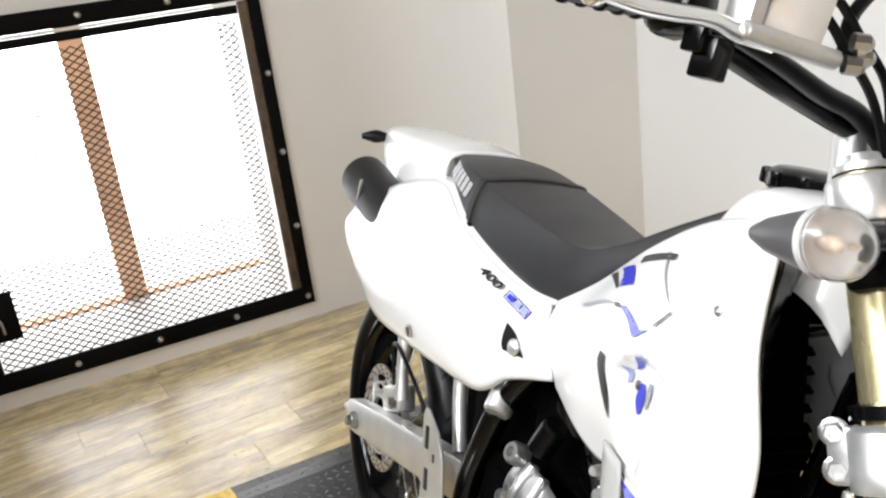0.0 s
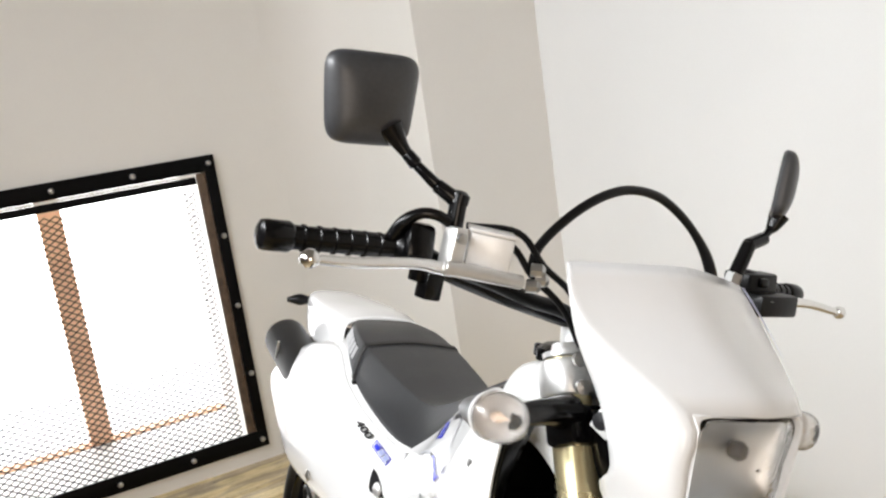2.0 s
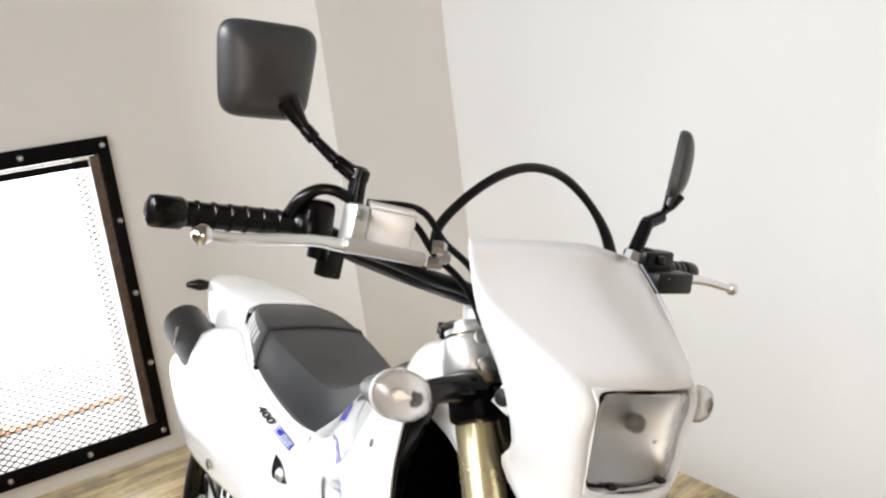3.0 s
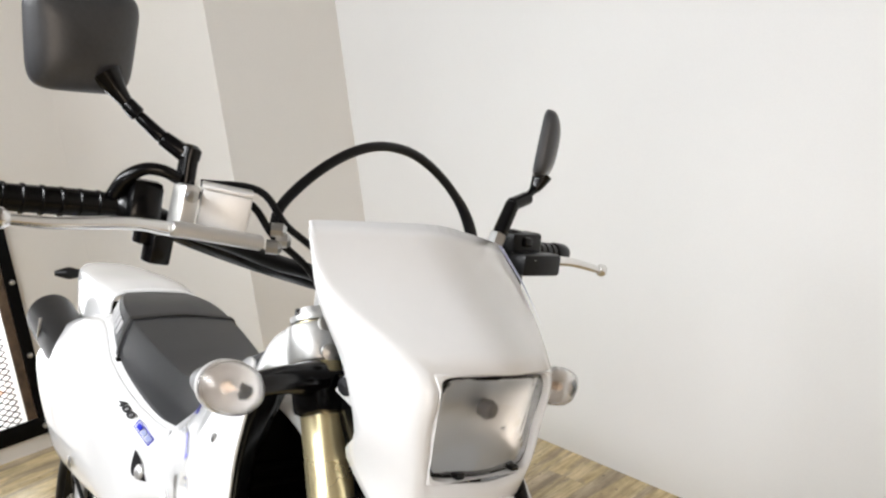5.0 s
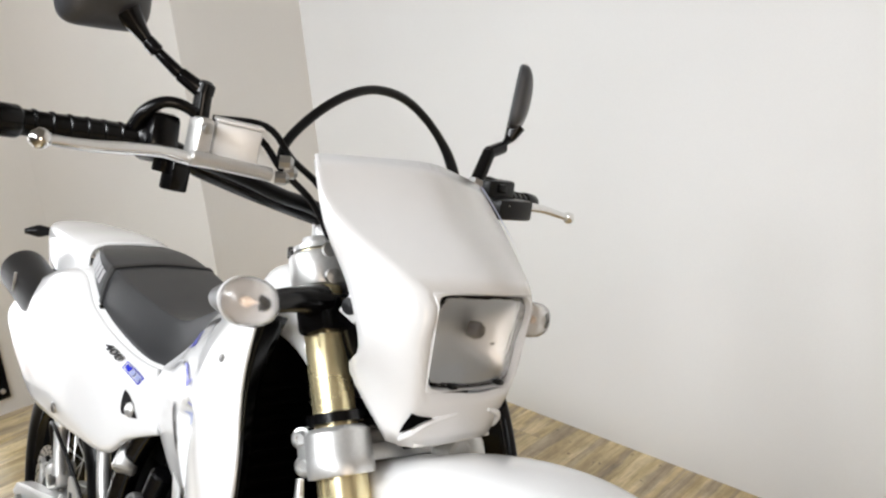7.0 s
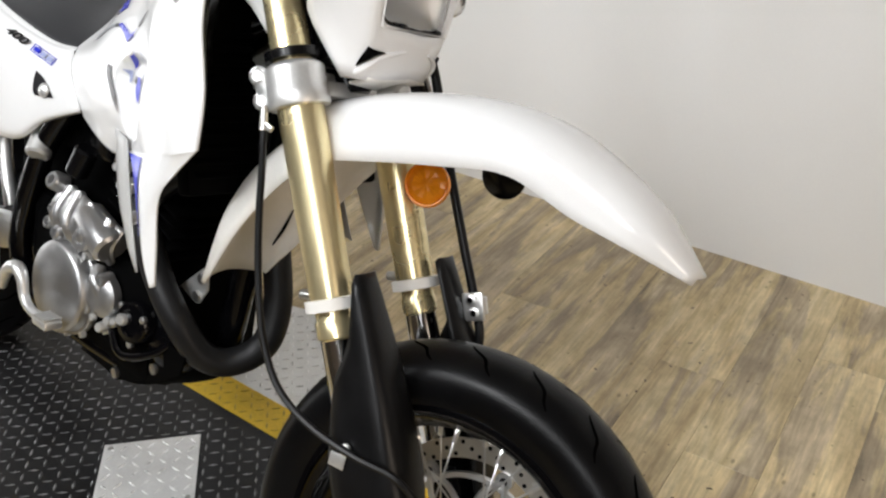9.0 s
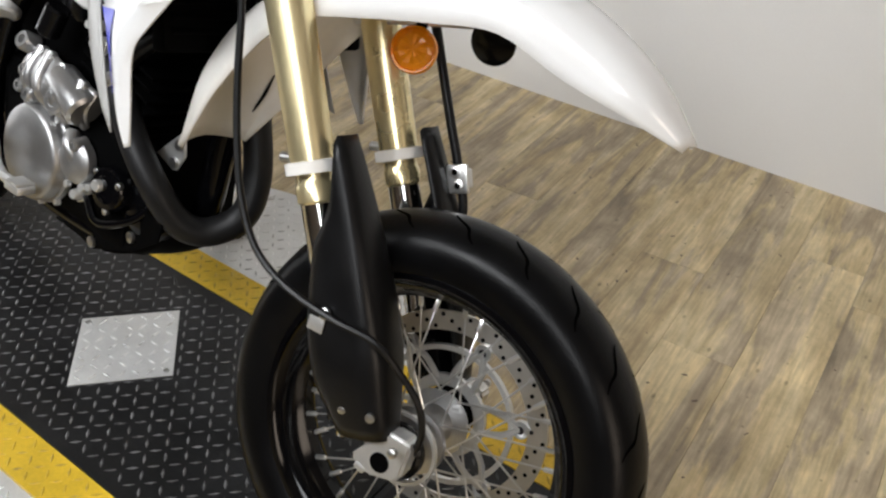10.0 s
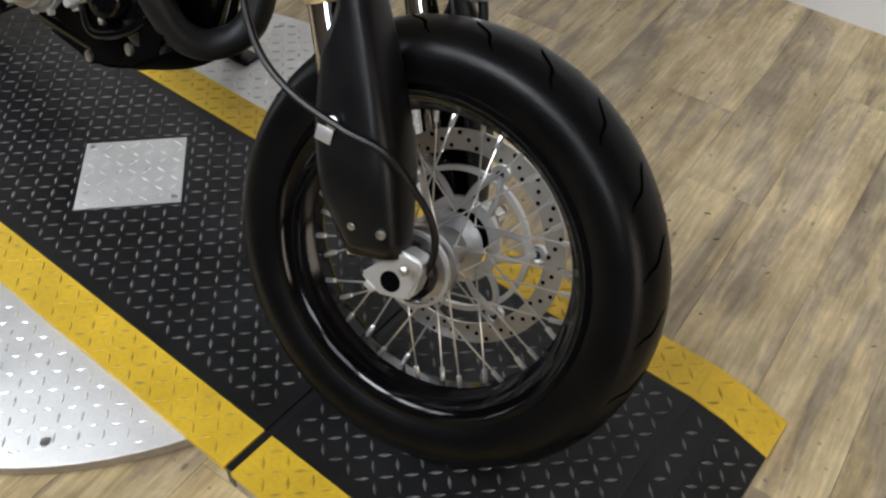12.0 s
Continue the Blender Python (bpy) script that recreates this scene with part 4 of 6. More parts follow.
cw("bulb_cap", lathe([(0.010, 0), (0.011, 0.010), (0.008, 0.016), (0.0001, 0.018)], (-0.264, 0.030, 0.999), (1, 0, 0), 20), GREY_PLASTIC, cowl, "dark bulb shield")
for y in (-0.040, 0.048):
    cw("lens_clip", block((0.010, 0.012, 0.006), Matrix.Translation((-0.222, y, 0.944)), 0.002), BLACK, cowl, "black lens clip")
# vents below the lamp, their dark laid on as black patches, with the bar under them
for s in (-1, 1):
    c0, c1, c2 = (5.0, 19.05), (8.6, 17.6), (13.4, 17.85)
    vent_rows = []
    for r in range(9):
        vrow = []
        for q in range(9):
            f, g = r / 8, q / 8
            i, j = (c0[k] * (1 - f) + (c1[k] * (1 - g) + c2[k] * g) * f for k in range(2))
            p = on_cowl(i, j) + Vector((0.0022, -0.0018, 0))
            vrow.append(Vector((p.x, p.y if s < 0 else -p.y, p.z)))
        vent_rows.append(vrow)
    b = grid(vent_rows)
    bmesh.ops.remove_doubles(b, verts=b.verts[:], dist=0.00005)
    cw("cowl_vent", b, DEEP_BLACK, cowl, "black triangular patch for the dark of a vent", smooth=False, thick=0.003, offset=0)
    bar = [on_cowl(i if s < 0 else CI - i, j) + Vector((0.001, 0, 0)) for i, j in ((4.2, 19.6), (8.0, 19.0), (13.0, 18.2), (17.0, 17.6))]
    cw("chin_bar", tube(bar, [0.003, 0.005, 0.0045, 0.002], 16, 8), WHITE, cowl)
    cw("cowl_tab", block((0.026, 0.004, 0.026), Matrix.Translation((-0.323, s * 0.113, 1.008)) @ pose(0, 0, 0, 0, 25, s * -14), 0.0018), WHITE, cowl, "white mounting tab")
    cw("cowl_screw", lathe([(0.010, 0), (0.010, 0.003), (0.0001, 0.004)], (-0.325, s * 0.1155, 1.010), (0.25, s, 0), 14), DECAL_BLACK, cowl)
chin = cw("chin", loft([[(-0.236, -0.07, 0.874), (-0.220, 0, 0.881), (-0.236, 0.07, 0.874)], [(-0.272, -0.055, 0.862), (-0.262, 0, 0.858), (-0.272, 0.055, 0.862)]], 10, 4), WHITE_MATT, cowl, thick=0.004)
cw("horn_bracket", rod((-0.262, 0.015, 0.852), (-0.232, 0.015, 0.852), 0.021, seg=20), GALV, cowl, "metal fitting under the chin")
# pale decal along the cowl's far shoulder
strip = [[on_cowl(i, j) + Vector((0.0030, 0.0035, 0.0015)) for i, j in r] for r in (((28.6, 0.35), (30.6, 0.3)), ((28.9, 1.6), (31.2, 1.5)), ((29.2, 3.0), (31.6, 2.8)), ((29.8, 4.4), (31.4, 4.2)), ((30.4, 5.7), (30.7, 5.7)))]
cw("cowl_decal", grid(strip), PALE_BLUE, cowl, "pale blue strip decal")

# front indicators, oval
for s in (-1, 1):
    IM = Matrix.Translation((-0.345, -0.250 if s < 0 else 0.270, 1.000)) @ pose(0, 0, 0, s * 10, -9, s * 8) @ Matrix.Diagonal((0.92, 0.90, 0.72, 1.0))
    ox = (1, 0, 0)
    oval = lambda prof, n=32: moved(lathe(prof, (0, 0, 0), ox, n), IM)
    body = sp("indicator", oval([(0.0001, -0.070), (0.009, -0.068), (0.019, -0.050), (0.028, -0.022), (0.0330, -0.004), (0.0345, 0.0)]), GREY_PLASTIC, label="front turn signal with a clear lens")
    sp("indicator_rim", oval([(0.0335, -0.003), (0.0358, -0.002), (0.0358, 0.003), (0.0335, 0.004)]), BOWL, body)
    il = sp("indicator_lens", oval([(0.0348, 0.001), (0.0346, 0.010), (0.0328, 0.019), (0.0270, 0.026), (0.017, 0.030), (0.0001, 0.032)]), FROST, body, "clear oval lens", thick=0.0016)
    il.visible_shadow = False
    sp("indicator_bulb", oval([(0.005, -0.006), (0.0085, 0.002), (0.008, 0.011), (0.0001, 0.016)], 14), BULB, body)
    sp("indicator_bowl", oval([(0.0001, -0.006), (0.014, -0.005), (0.026, 0.0), (0.0335, 0.007)]), BOWL, body)
    sp("indicator_stalk", tube([(-0.355, -0.222 if s < 0 else 0.242, 0.997), (-0.360, s * 0.170, 1.003), (-0.372, s * 0.125, 1.0)], [0.0125, 0.015, 0.021], 10, 14), BLACK, body, "black rubber stalk")

# handlebar, grips, levers
BAR = [(-0.514, -0.455, 1.128), (-0.501, -0.305, 1.139), (-0.487, -0.235, 1.122), (-0.476, -0.149, 1.105), (-0.472, -0.05, 1.090), (-0.472, 0, 1.088)]
bar = sp("handlebar", tube(BAR + [(x, -y, z - 0.099 * y) for x, y, z in BAR[-2::-1]], 0.0125, 60, 14), BLACK, label="black handlebar")
for s in (-1, 1):
    f = lambda t, dz=0.0, dx=0.0: Vector((-0.513 + 0.012 * t + dx, s * (0.459 - 0.152 * t), 1.128 + 0.011 * t + dz + (0.045 - 0.015 * t if s > 0 else 0.0)))
    prof = [(0.010, -0.006), (0.0155, -0.003), (0.0165, 0.002), (0.0165, 0.026), (0.0150, 0.029), (0.0132, 0.031)]
    for i in range(6):
        h = 0.040 + 0.0175 * i
        prof += [(0.0130, h), (0.0146, h + 0.001), (0.0146, h + 0.0036), (0.0130, h + 0.0046)]
    prof += [(0.0132, 0.146), (0.0175, 0.149), (0.0200, 0.152), (0.0200, 0.156), (0.012, 0.158)]
    g = lathe(prof, f(0), f(1) - f(0), 24, caps=True)
    sp("grip", g, BLACK, bar, "ribbed black rubber grip")
    # lever
    if s < 0:
        ball = Vector((-0.425, -0.447, 1.120))
        run = [ball, ball + Vector((-0.004, 0.05, 0.002)), ball + Vector((-0.012, 0.12, 0.010)), (-0.442, -0.290, 1.129), (-0.440, -0.245, 1.129)]
    else:
        ball = Vector((-0.433, 0.462, 1.161))
        run = [ball, (-0.434, 0.440, 1.162), (-0.438, 0.390, 1.165), (-0.441, 0.345, 1.163), (-0.442, 0.290, 1.158)]
    lv = tube(run, [0.0048, 0.0058, 0.0066, 0.0074, 0.0070], 24, 12)
    lathe([(0.0001, -0.010), (0.006, -0.008), (0.0095, -0.002), (0.0095, 0.003), (0.005, 0.009), (0.0001, 0.0105)], ball, (0, s, 0), 16, lv)
    sp("lever", lv, ALU_BRIGHT, bar, "bright aluminium hand lever")
    # switch cluster and cable guide
    sw = sp("switch_housing", block((0.046, 0.034, 0.050), Matrix.Translation((-0.492, s * 0.292, 1.144 if s < 0 else 1.170)) @ pose(0, 0, 0, 0, -10, s * 8), 0.008), BLACK, bar, "black switch housing")
    sp("switch_button", block((0.018, 0.012, 0.026), Matrix.Translation((-0.468, s * 0.296, 1.122)), 0.002), BLACK, sw)
    sp("lever_switch", block((0.022, 0.022, 0.032), Matrix.Translation((-0.462, s * 0.281, 1.108)), 0.0025), BLACK, sw)
# right: throttle guide, brake reservoir
sp("throttle_guide", tube([(-0.500, -0.318, 1.148), (-0.486, -0.315, 1.168), (-0.474, -0.304, 1.181), (-0.466, -0.288, 1.183), (-0.462, -0.272, 1.178)], [0.0075, 0.0075, 0.0062, 0.0062, 0.006], 20, 10), BLACK, bar, "black throttle cable guide")
RM = Matrix.Translation((-0.446, -0.225, 1.157)) @ pose(0, 0, 0, 0, 6, -30)
mc = sp("brake_reservoir", block((0.034, 0.050, 0.037), RM, 0.003), FROSTED, bar, "square bright brake fluid reservoir")
sp("reservoir_lid", block((0.036, 0.052, 0.004), RM @ Matrix.Translation((0, 0, 0.0205)), 0.0012), FROSTED, mc, "flat aluminium lid")
sp("pump_body", rod((-0.438, -0.285, 1.131), (-0.418, -0.192, 1.130), 0.0080, seg=16), SATIN, mc)
sp("bar_clamp", block((0.026, 0.018, 0.050), Matrix.Translation((-0.455, -0.266, 1.150)), 0.004), SATIN, mc)
for z in (1.164, 1.132):
    sp("clamp_screw", lathe([(0.006, 0), (0.006, 0.006), (0.0001, 0.007)], (-0.442, -0.268, z), (1, 0, 0), 10), GALV, mc)
for y, z in ((-0.190, 1.128), (-0.180, 1.136), (-0.188, 1.146)):
    sp("banjo_bolt", lathe([(0.0075, 0), (0.0075, 0.012), (0.004, 0.016), (0.0001, 0.016)], (-0.412, y, z), (0.6, 0.8, 0.1), 8), GALV, mc)
# left: clutch perch
perch = sp("clutch_perch", block((0.032, 0.082, 0.032), Matrix.Translation((-0.450, 0.312, 1.153)) @ pose(0, 0, 0, 6, 0, -3), 0.005), SATIN_BLACK, bar, "black clutch lever perch")
sp("perch_cover", block((0.036, 0.060, 0.046), Matrix.Translation((-0.480, 0.305, 1.172)) @ pose(0, 0, 0, 8, 0, -4), 0.005), SATIN_BLACK, perch, "black plastic switch cover")
sp("cover_toggle", block((0.012, 0.016, 0.014), Matrix.Translation((-0.461, 0.296, 1.182)) @ pose(0, 0, 0, 8, 0, -4), 0.003), BLACK, perch, "black switch toggle")
sp("wire_loom", tube([(-0.460, -0.262, 1.128), (-0.458, -0.200, 1.120), (-0.454, -0.140, 1.108), (-0.448, -0.080, 1.098), (-0.432, -0.030, 1.060), (-0.41, 0.0, 0.98)], [0.006, 0.008, 0.009, 0.009, 0.009, 0.009], 28, 12), HOSE, bar, "taped black wire loom along the bar")

# mirrors
def mirror(s, centre, yaw, pitch, roll):
    m = Matrix.Translation(centre) @ pose(0, 0, 0, roll, pitch, yaw)
    rows = []
    n = 16
    for k, (x, q) in enumerate(((-0.006, 0.0), (-0.006, 0.94), (-0.003, 1.0), (0.003, 1.0), (0.008, 0.97), (0.012, 0.90), (0.016, 0.78), (0.019, 0.62), (0.021, 0.44), (0.022, 0.24), (0.0222, 0.0))):
        row = []
        for i in range(40):
            a = 2 * math.pi * i / 40
            e = 0.36 + 0.5 * max(0.0, 0.9 - q) if x > 0 else 0.36
            u = abs(math.cos(a)) ** e * math.copysign(1, math.cos(a))
            w = abs(math.sin(a)) ** e * math.copysign(1, math.sin(a))
            row.append((x, u * (0.051 + 0.004 * w) * max(q, 0.001), w * 0.049 * max(q, 0.001)))
        rows.append(row)
    sh2 = sp("mirror", moved(grid(rows, True), m), SHELL, bar, "square black rear-view mirror")
    gl = [[(-0.0068, (abs(math.cos(a)) ** 0.36 * math.copysign(1, math.cos(a))) * 0.046 * q, (abs(math.sin(a)) ** 0.36 * math.copysign(1, math.sin(a))) * 0.044 * q) for a in [2 * math.pi * i / 32 for i in range(32)]] for q in (0.001, 0.5, 1.0)]
    sp("mirror_glass", moved(grid(gl, True), m), MIRROR, sh2, "mirror glass")
    return sh2, m


mr, mm = mirror(-1, (-0.517, -0.369, 1.289), -5, 4, 9)
sm = rod((-0.467, -0.264, 1.202), (-0.476, -0.291, 1.215), 0.0092, 0.0080, 14)
rod((-0.476, -0.291, 1.215), (-0.486, -0.314, 1.231), 0.0068, 0.0058, 12, sm)
rod((-0.486, -0.314, 1.231), (-0.492, -0.326, 1.241), 0.0078, 0.0072, 12, sm)
tube([(-0.491, -0.324, 1.239), (-0.497, -0.334, 1.250), (-0.504, -0.345, 1.264)], [0.006, 0.009, 0.015], 8, 12, sm)
sp("mirror_stem", sm, BLACK, mr, "black jointed mirror stem")
sp("mirror_joint", rod((-0.466, -0.262, 1.158), (-0.466, -0.264, 1.208), 0.0098, seg=14), BLACK, mr)
sp("joint_cap", lathe([(0.0112, 0), (0.0112, 0.010), (0.006, 0.014), (0.0001, 0.0145)], (-0.466, -0.264, 1.200), (0, 0.1, 1), 16), BLACK, mr)
ml, mm = mirror(1, (-0.478, 0.3095, 1.326), 36, 0, -3)
sm = rod((-0.470, 0.242, 1.184), (-0.470, 0.258, 1.234), 0.0112, 0.0105, 14)
rod((-0.470, 0.254, 1.230), (-0.472, 0.292, 1.246), 0.0100, 0.0098, 14, sm)
tube([(-0.472, 0.286, 1.243), (-0.474, 0.300, 1.256), (-0.474, 0.308, 1.266), (-0.472, 0.314, 1.284)], [0.0062, 0.0058, 0.010, 0.015], 12, 12, sm)
sp("mirror_stem", sm, BLACK, ml, "black jointed mirror stem")
sp("stem_nut", rod((-0.470, 0.236, 1.168), (-0.470, 0.242, 1.187), 0.0125, seg=6), GALV, ml)

# hoses and cables at the front
sp("brake_hose_arch", tube([(-0.425, -0.176, 1.140), (-0.432, -0.166, 1.172), (-0.43, -0.129, 1.215), (-0.43, -0.082, 1.247), (-0.43, -0.035, 1.261), (-0.43, 0.020, 1.257), (-0.428, 0.082, 1.228), (-0.425, 0.128, 1.184), (-0.40, 0.145, 1.10)], [0.005] + [0.0058] * 6 + [0.0078, 0.006], 50, 10), HOSE, label="black rubber hose arching over the handlebar")
for dy, dz in ((0.0, 0.0), (-0.012, -0.014)):
    sp("throttle_cable", tube([(-0.478, -0.238 + dy, 1.178 + dz), (-0.446, -0.188 + dy, 1.182 + dz), (-0.42, -0.164 + dy, 1.152 + dz), (-0.415, -0.111 + dy, 1.120 + dz), (-0.41, -0.08, 1.05), (-0.41, -0.05, 0.98)], 0.0040, 30, 8), HOSE, label="black throttle cable")
sp("clutch_cable", tube([(-0.44, 0.22, 1.145), (-0.40, 0.17, 1.12), (-0.385, 0.12, 1.05), (-0.40, 0.08, 0.95)], 0.0042, 20, 8), HOSE, label="black clutch cable")
sp("speedo_cable", tube([(-0.313, -0.149, 0.786), (-0.310, -0.150, 0.770), (-0.304, -0.150, 0.744), (-0.290, -0.152, 0.676), (-0.272, -0.154, 0.610), (-0.245, -0.158, 0.545), (-0.205, -0.162, 0.495), (-0.150, -0.162, 0.468), (-0.083, -0.160, 0.457), (-0.030, -0.150, 0.450), (0.006, -0.134, 0.420), (0.036, -0.124, 0.388), (0.045, -0.112, 0.345), (0.030, -0.090, 0.300), (0.012, -0.070, 0.280)], 0.0046, 80, 8), HOSE, label="black speed sensor cable along the fork")
fer = rod((-0.320, -0.148, 0.812), (-0.313, -0.149, 0.784), 0.0045, 0.0058, 12)
block((0.016, 0.006, 0.008), Matrix.Translation((-0.308, -0.149, 0.790)) @ pose(0, 0, 0, 0, 20), 0.002, fer)
sp("cable_ferrule", fer, SPOKE, label="zinc ferrule holding the cable to the clamp")
bh = sp("brake_hose", tube([(-0.28, 0.10, 0.95), (-0.250, 0.118, 0.892), (-0.200, 0.120, 0.787), (-0.142, 0.121, 0.674), (-0.108, 0.122, 0.610), (-0.080, 0.122, 0.545), (-0.088, 0.115, 0.47), (-0.10, 0.10, 0.41)], 0.0068, 36, 10), HOSE, label="black front brake hose")
CLIP = Matrix.Translation((-0.097, 0.108, 0.597)) @ pose(0, 0, 0, 0, -22)
clip = sp("hose_clip", block((0.032, 0.008, 0.040), CLIP, 0.003), SPOKE, bh, "zinc two-holed hose clip")
sp("clip_strap", rod(CLIP @ Vector((0.006, 0.012, -0.013)), CLIP @ Vector((0.006, 0.012, 0.013)), 0.0095, seg=16), SPOKE, clip)
for dx, dz in ((-0.002, 0.010), (0.001, -0.009)):
    c = CLIP @ Vector((dx, -0.004, dz))
    sp("clip_eye", lathe([(0.0085, 0), (0.0085, 0.002), (0.005, 0.003), (0.0048, 0.0005)], c, (0.0, -1, 0), 16), SPOKE, clip)
    # black cap in the eye, coloured as the dark of its hole
    sp("clip_hole", lathe([(0.0048, 0.0), (0.0048, 0.0008), (0.0001, 0.0009)], c, (0, -1, 0), 14), DEEP_BLACK, clip)

# ---- body, engine and rear of the motorcycle ----
XS = (-1.335, -1.23, -1.12, -0.99, -0.852, -0.765, -0.675, -0.560)
zb = (0.895, 0.862, 0.822, 0.797, 0.776, 0.834, 0.917, 0.996)
yb = (0.060, 0.098, 0.112, 0.105, 0.084, 0.076, 0.064, 0.040)
zc = (0.905, 0.904, 0.891, 0.874, 0.861, 0.890, 0.940, 1.004)
yc = (0.056, 0.088, 0.096, 0.090, 0.075, 0.066, 0.055, 0.034)
zt = (0.910, 0.915, 0.904, 0.887, 0.873, 0.897, 0.945, 1.010)
low = [(x, -y, z) for x, y, z in zip(XS, yb, zb)]
mid = [(x, -(a + b) / 2 - 0.004, (c + d) / 2) for x, a, b, c, d in zip(XS, yb, yc, zb, zc)]
edge = [(x, -y, z) for x, y, z in zip(XS, yc, zc)]
edge2 = [(x, -y * 0.84, z + 0.007) for x, y, z in zip(XS, yc, zc)]
top = [(x, 0, z) for x, z in zip(XS, zt)]
SEAT_RAILS = [low, mid, edge, edge2, top, mirror_rail(edge2), mirror_rail(edge), mirror_rail(mid), mirror_rail(low)]
seat = bp("seat", loft(SEAT_RAILS, 36, 32), VINYL, label="long grey vinyl seat", thick=0.006, offset=-1)
# strap across the seat
sec = []
lines = [spline(r, 36) for r in SEAT_RAILS]
for d in (-0.0085, -0.007, 0.007, 0.0085):
    x0 = -1.128
    pts = []
    for ln in lines:
        k = min(range(36), key=lambda i: abs(ln[i].x - (x0 + d)))
        a, b2 = ln[k], ln[min(k + 1, 36)]
        f = (x0 + d - a.x) / (b2.x - a.x) if abs(b2.x - a.x) > 1e-6 else 0
        pts.append(a.lerp(b2, f))
    c = Vector((x0 + d, 0, 0.84))
    lift = 0.0006 if abs(d) > 0.008 else 0.0036
    sec.append([p + Vector((0, p.y - c.y, p.z - c.z)).normalized() * lift for p in spline(pts, 32)])
bp("seat_strap", grid(sec), VINYL_DARK, seat, "black vinyl seat strap")
bp("strap_buckle", block((0.020, 0.010, 0.022), Matrix.Translation((-1.118, -0.114, 0.818)), 0.003), BLACK, seat)
# tank
tz = ((-0.67, 0.925, 0.040, 0.90), (-0.615, 0.968, 0.062, 0.938), (-0.56, 1.017, 0.082, 0.975), (-0.48, 1.022, 0.088, 0.985), (-0.415, 1.005, 0.080, 0.97), (-0.385, 0.965, 0.064, 0.935))
rc = [(x, 0, z) for x, z, h, s in tz]
rm = [(x, -h * 0.72, z - 0.007) for x, z, h, s in tz]
rs = [(x, -h, s) for x, z, h, s in tz]
rb = [(x, -h - 0.015, s - 0.035) for x, z, h, s in tz]
tank = bp("fuel_tank", loft([rb, rs, rm, rc, mirror_rail(rm), mirror_rail(rs), mirror_rail(rb)], 20, 24), WHITE, label="white fuel tank", thick=0.004)
cap = lathe([(0.036, 0), (0.040, 0.004), (0.040, 0.018), (0.030, 0.024), (0.0001, 0.025)], (-0.555, 0, 1.016), (0, 0, 1), 24)
cap_o = bp("fuel_cap", cap, BLACK, tank, "black fuel cap")
for k in range(8):
    a = math.pi * k / 4
    bp("cap_lug", block((0.012, 0.012, 0.018), Matrix.Translation((-0.555 + 0.038 * math.cos(a), 0.038 * math.sin(a), 1.028)), 0.003), BLACK, cap_o)

# radiator shrouds
SH = [
    [(-0.842, -0.092, 0.790), (-0.762, -0.086, 0.845), (-0.672, -0.088, 0.915), (-0.58, -0.098, 0.968), (-0.475, -0.130, 1.000), (-0.409, -0.156, 0.990)],
    [(-0.828, -0.108, 0.765), (-0.742, -0.122, 0.802), (-0.655, -0.138, 0.852), (-0.56, -0.158, 0.888), (-0.455, -0.186, 0.916), (-0.378, -0.182, 0.912)],
    [(-0.808, -0.112, 0.730), (-0.725, -0.132, 0.745), (-0.635, -0.152, 0.768), (-0.545, -0.174, 0.788), (-0.440, -0.202, 0.818), (-0.330, -0.203, 0.835)],
    [(-0.784, -0.107, 0.690), (-0.705, -0.120, 0.672), (-0.632, -0.134, 0.672), (-0.545, -0.165, 0.702), (-0.420, -0.206, 0.730), (-0.322, -0.208, 0.765)],
]
FIN = [
    [(-0.545, -0.165, 0.702), (-0.487, -0.192, 0.700), (-0.458, -0.198, 0.655), (-0.425, -0.204, 0.598), (-0.400, -0.206, 0.562)],
    [(-0.420, -0.206, 0.730), (-0.425, -0.212, 0.695), (-0.420, -0.214, 0.650), (-0.410, -0.212, 0.598), (-0.396, -0.208, 0.560)],
    [(-0.322, -0.208, 0.765), (-0.366, -0.208, 0.722), (-0.397, -0.207, 0.680), (-0.394, -0.206, 0.610), (-0.390, -0.206, 0.563)],
]


def spline_at(pts, u):
    """The point at the share u of a smooth curve through pts."""
    p = [Vector(q) for q in pts]
    t = max(0.0, min(1.0, u)) * (len(p) - 1)
    k = min(int(t), len(p) - 2)
    f = t - k
    b, c = p[k], p[k + 1]
    a = p[k - 1] if k else b * 2 - c
    d = p[k + 2] if k + 2 < len(p) else c * 2 - b
    return 0.5 * ((2 * b) + (c - a) * f + (2 * a - 5 * b + 4 * c - d) * f * f + (3 * b - a - 3 * c + d) * f ** 3)


POCKET = [(0.478, 0.66), (0.476, 0.58), (0.525, 0.525), (0.62, 0.50), (0.70, 0.52), (0.775, 0.57), (0.745, 0.67), (0.72, 0.80), (0.69, 0.95), (0.63, 0.97), (0.55, 0.84)]


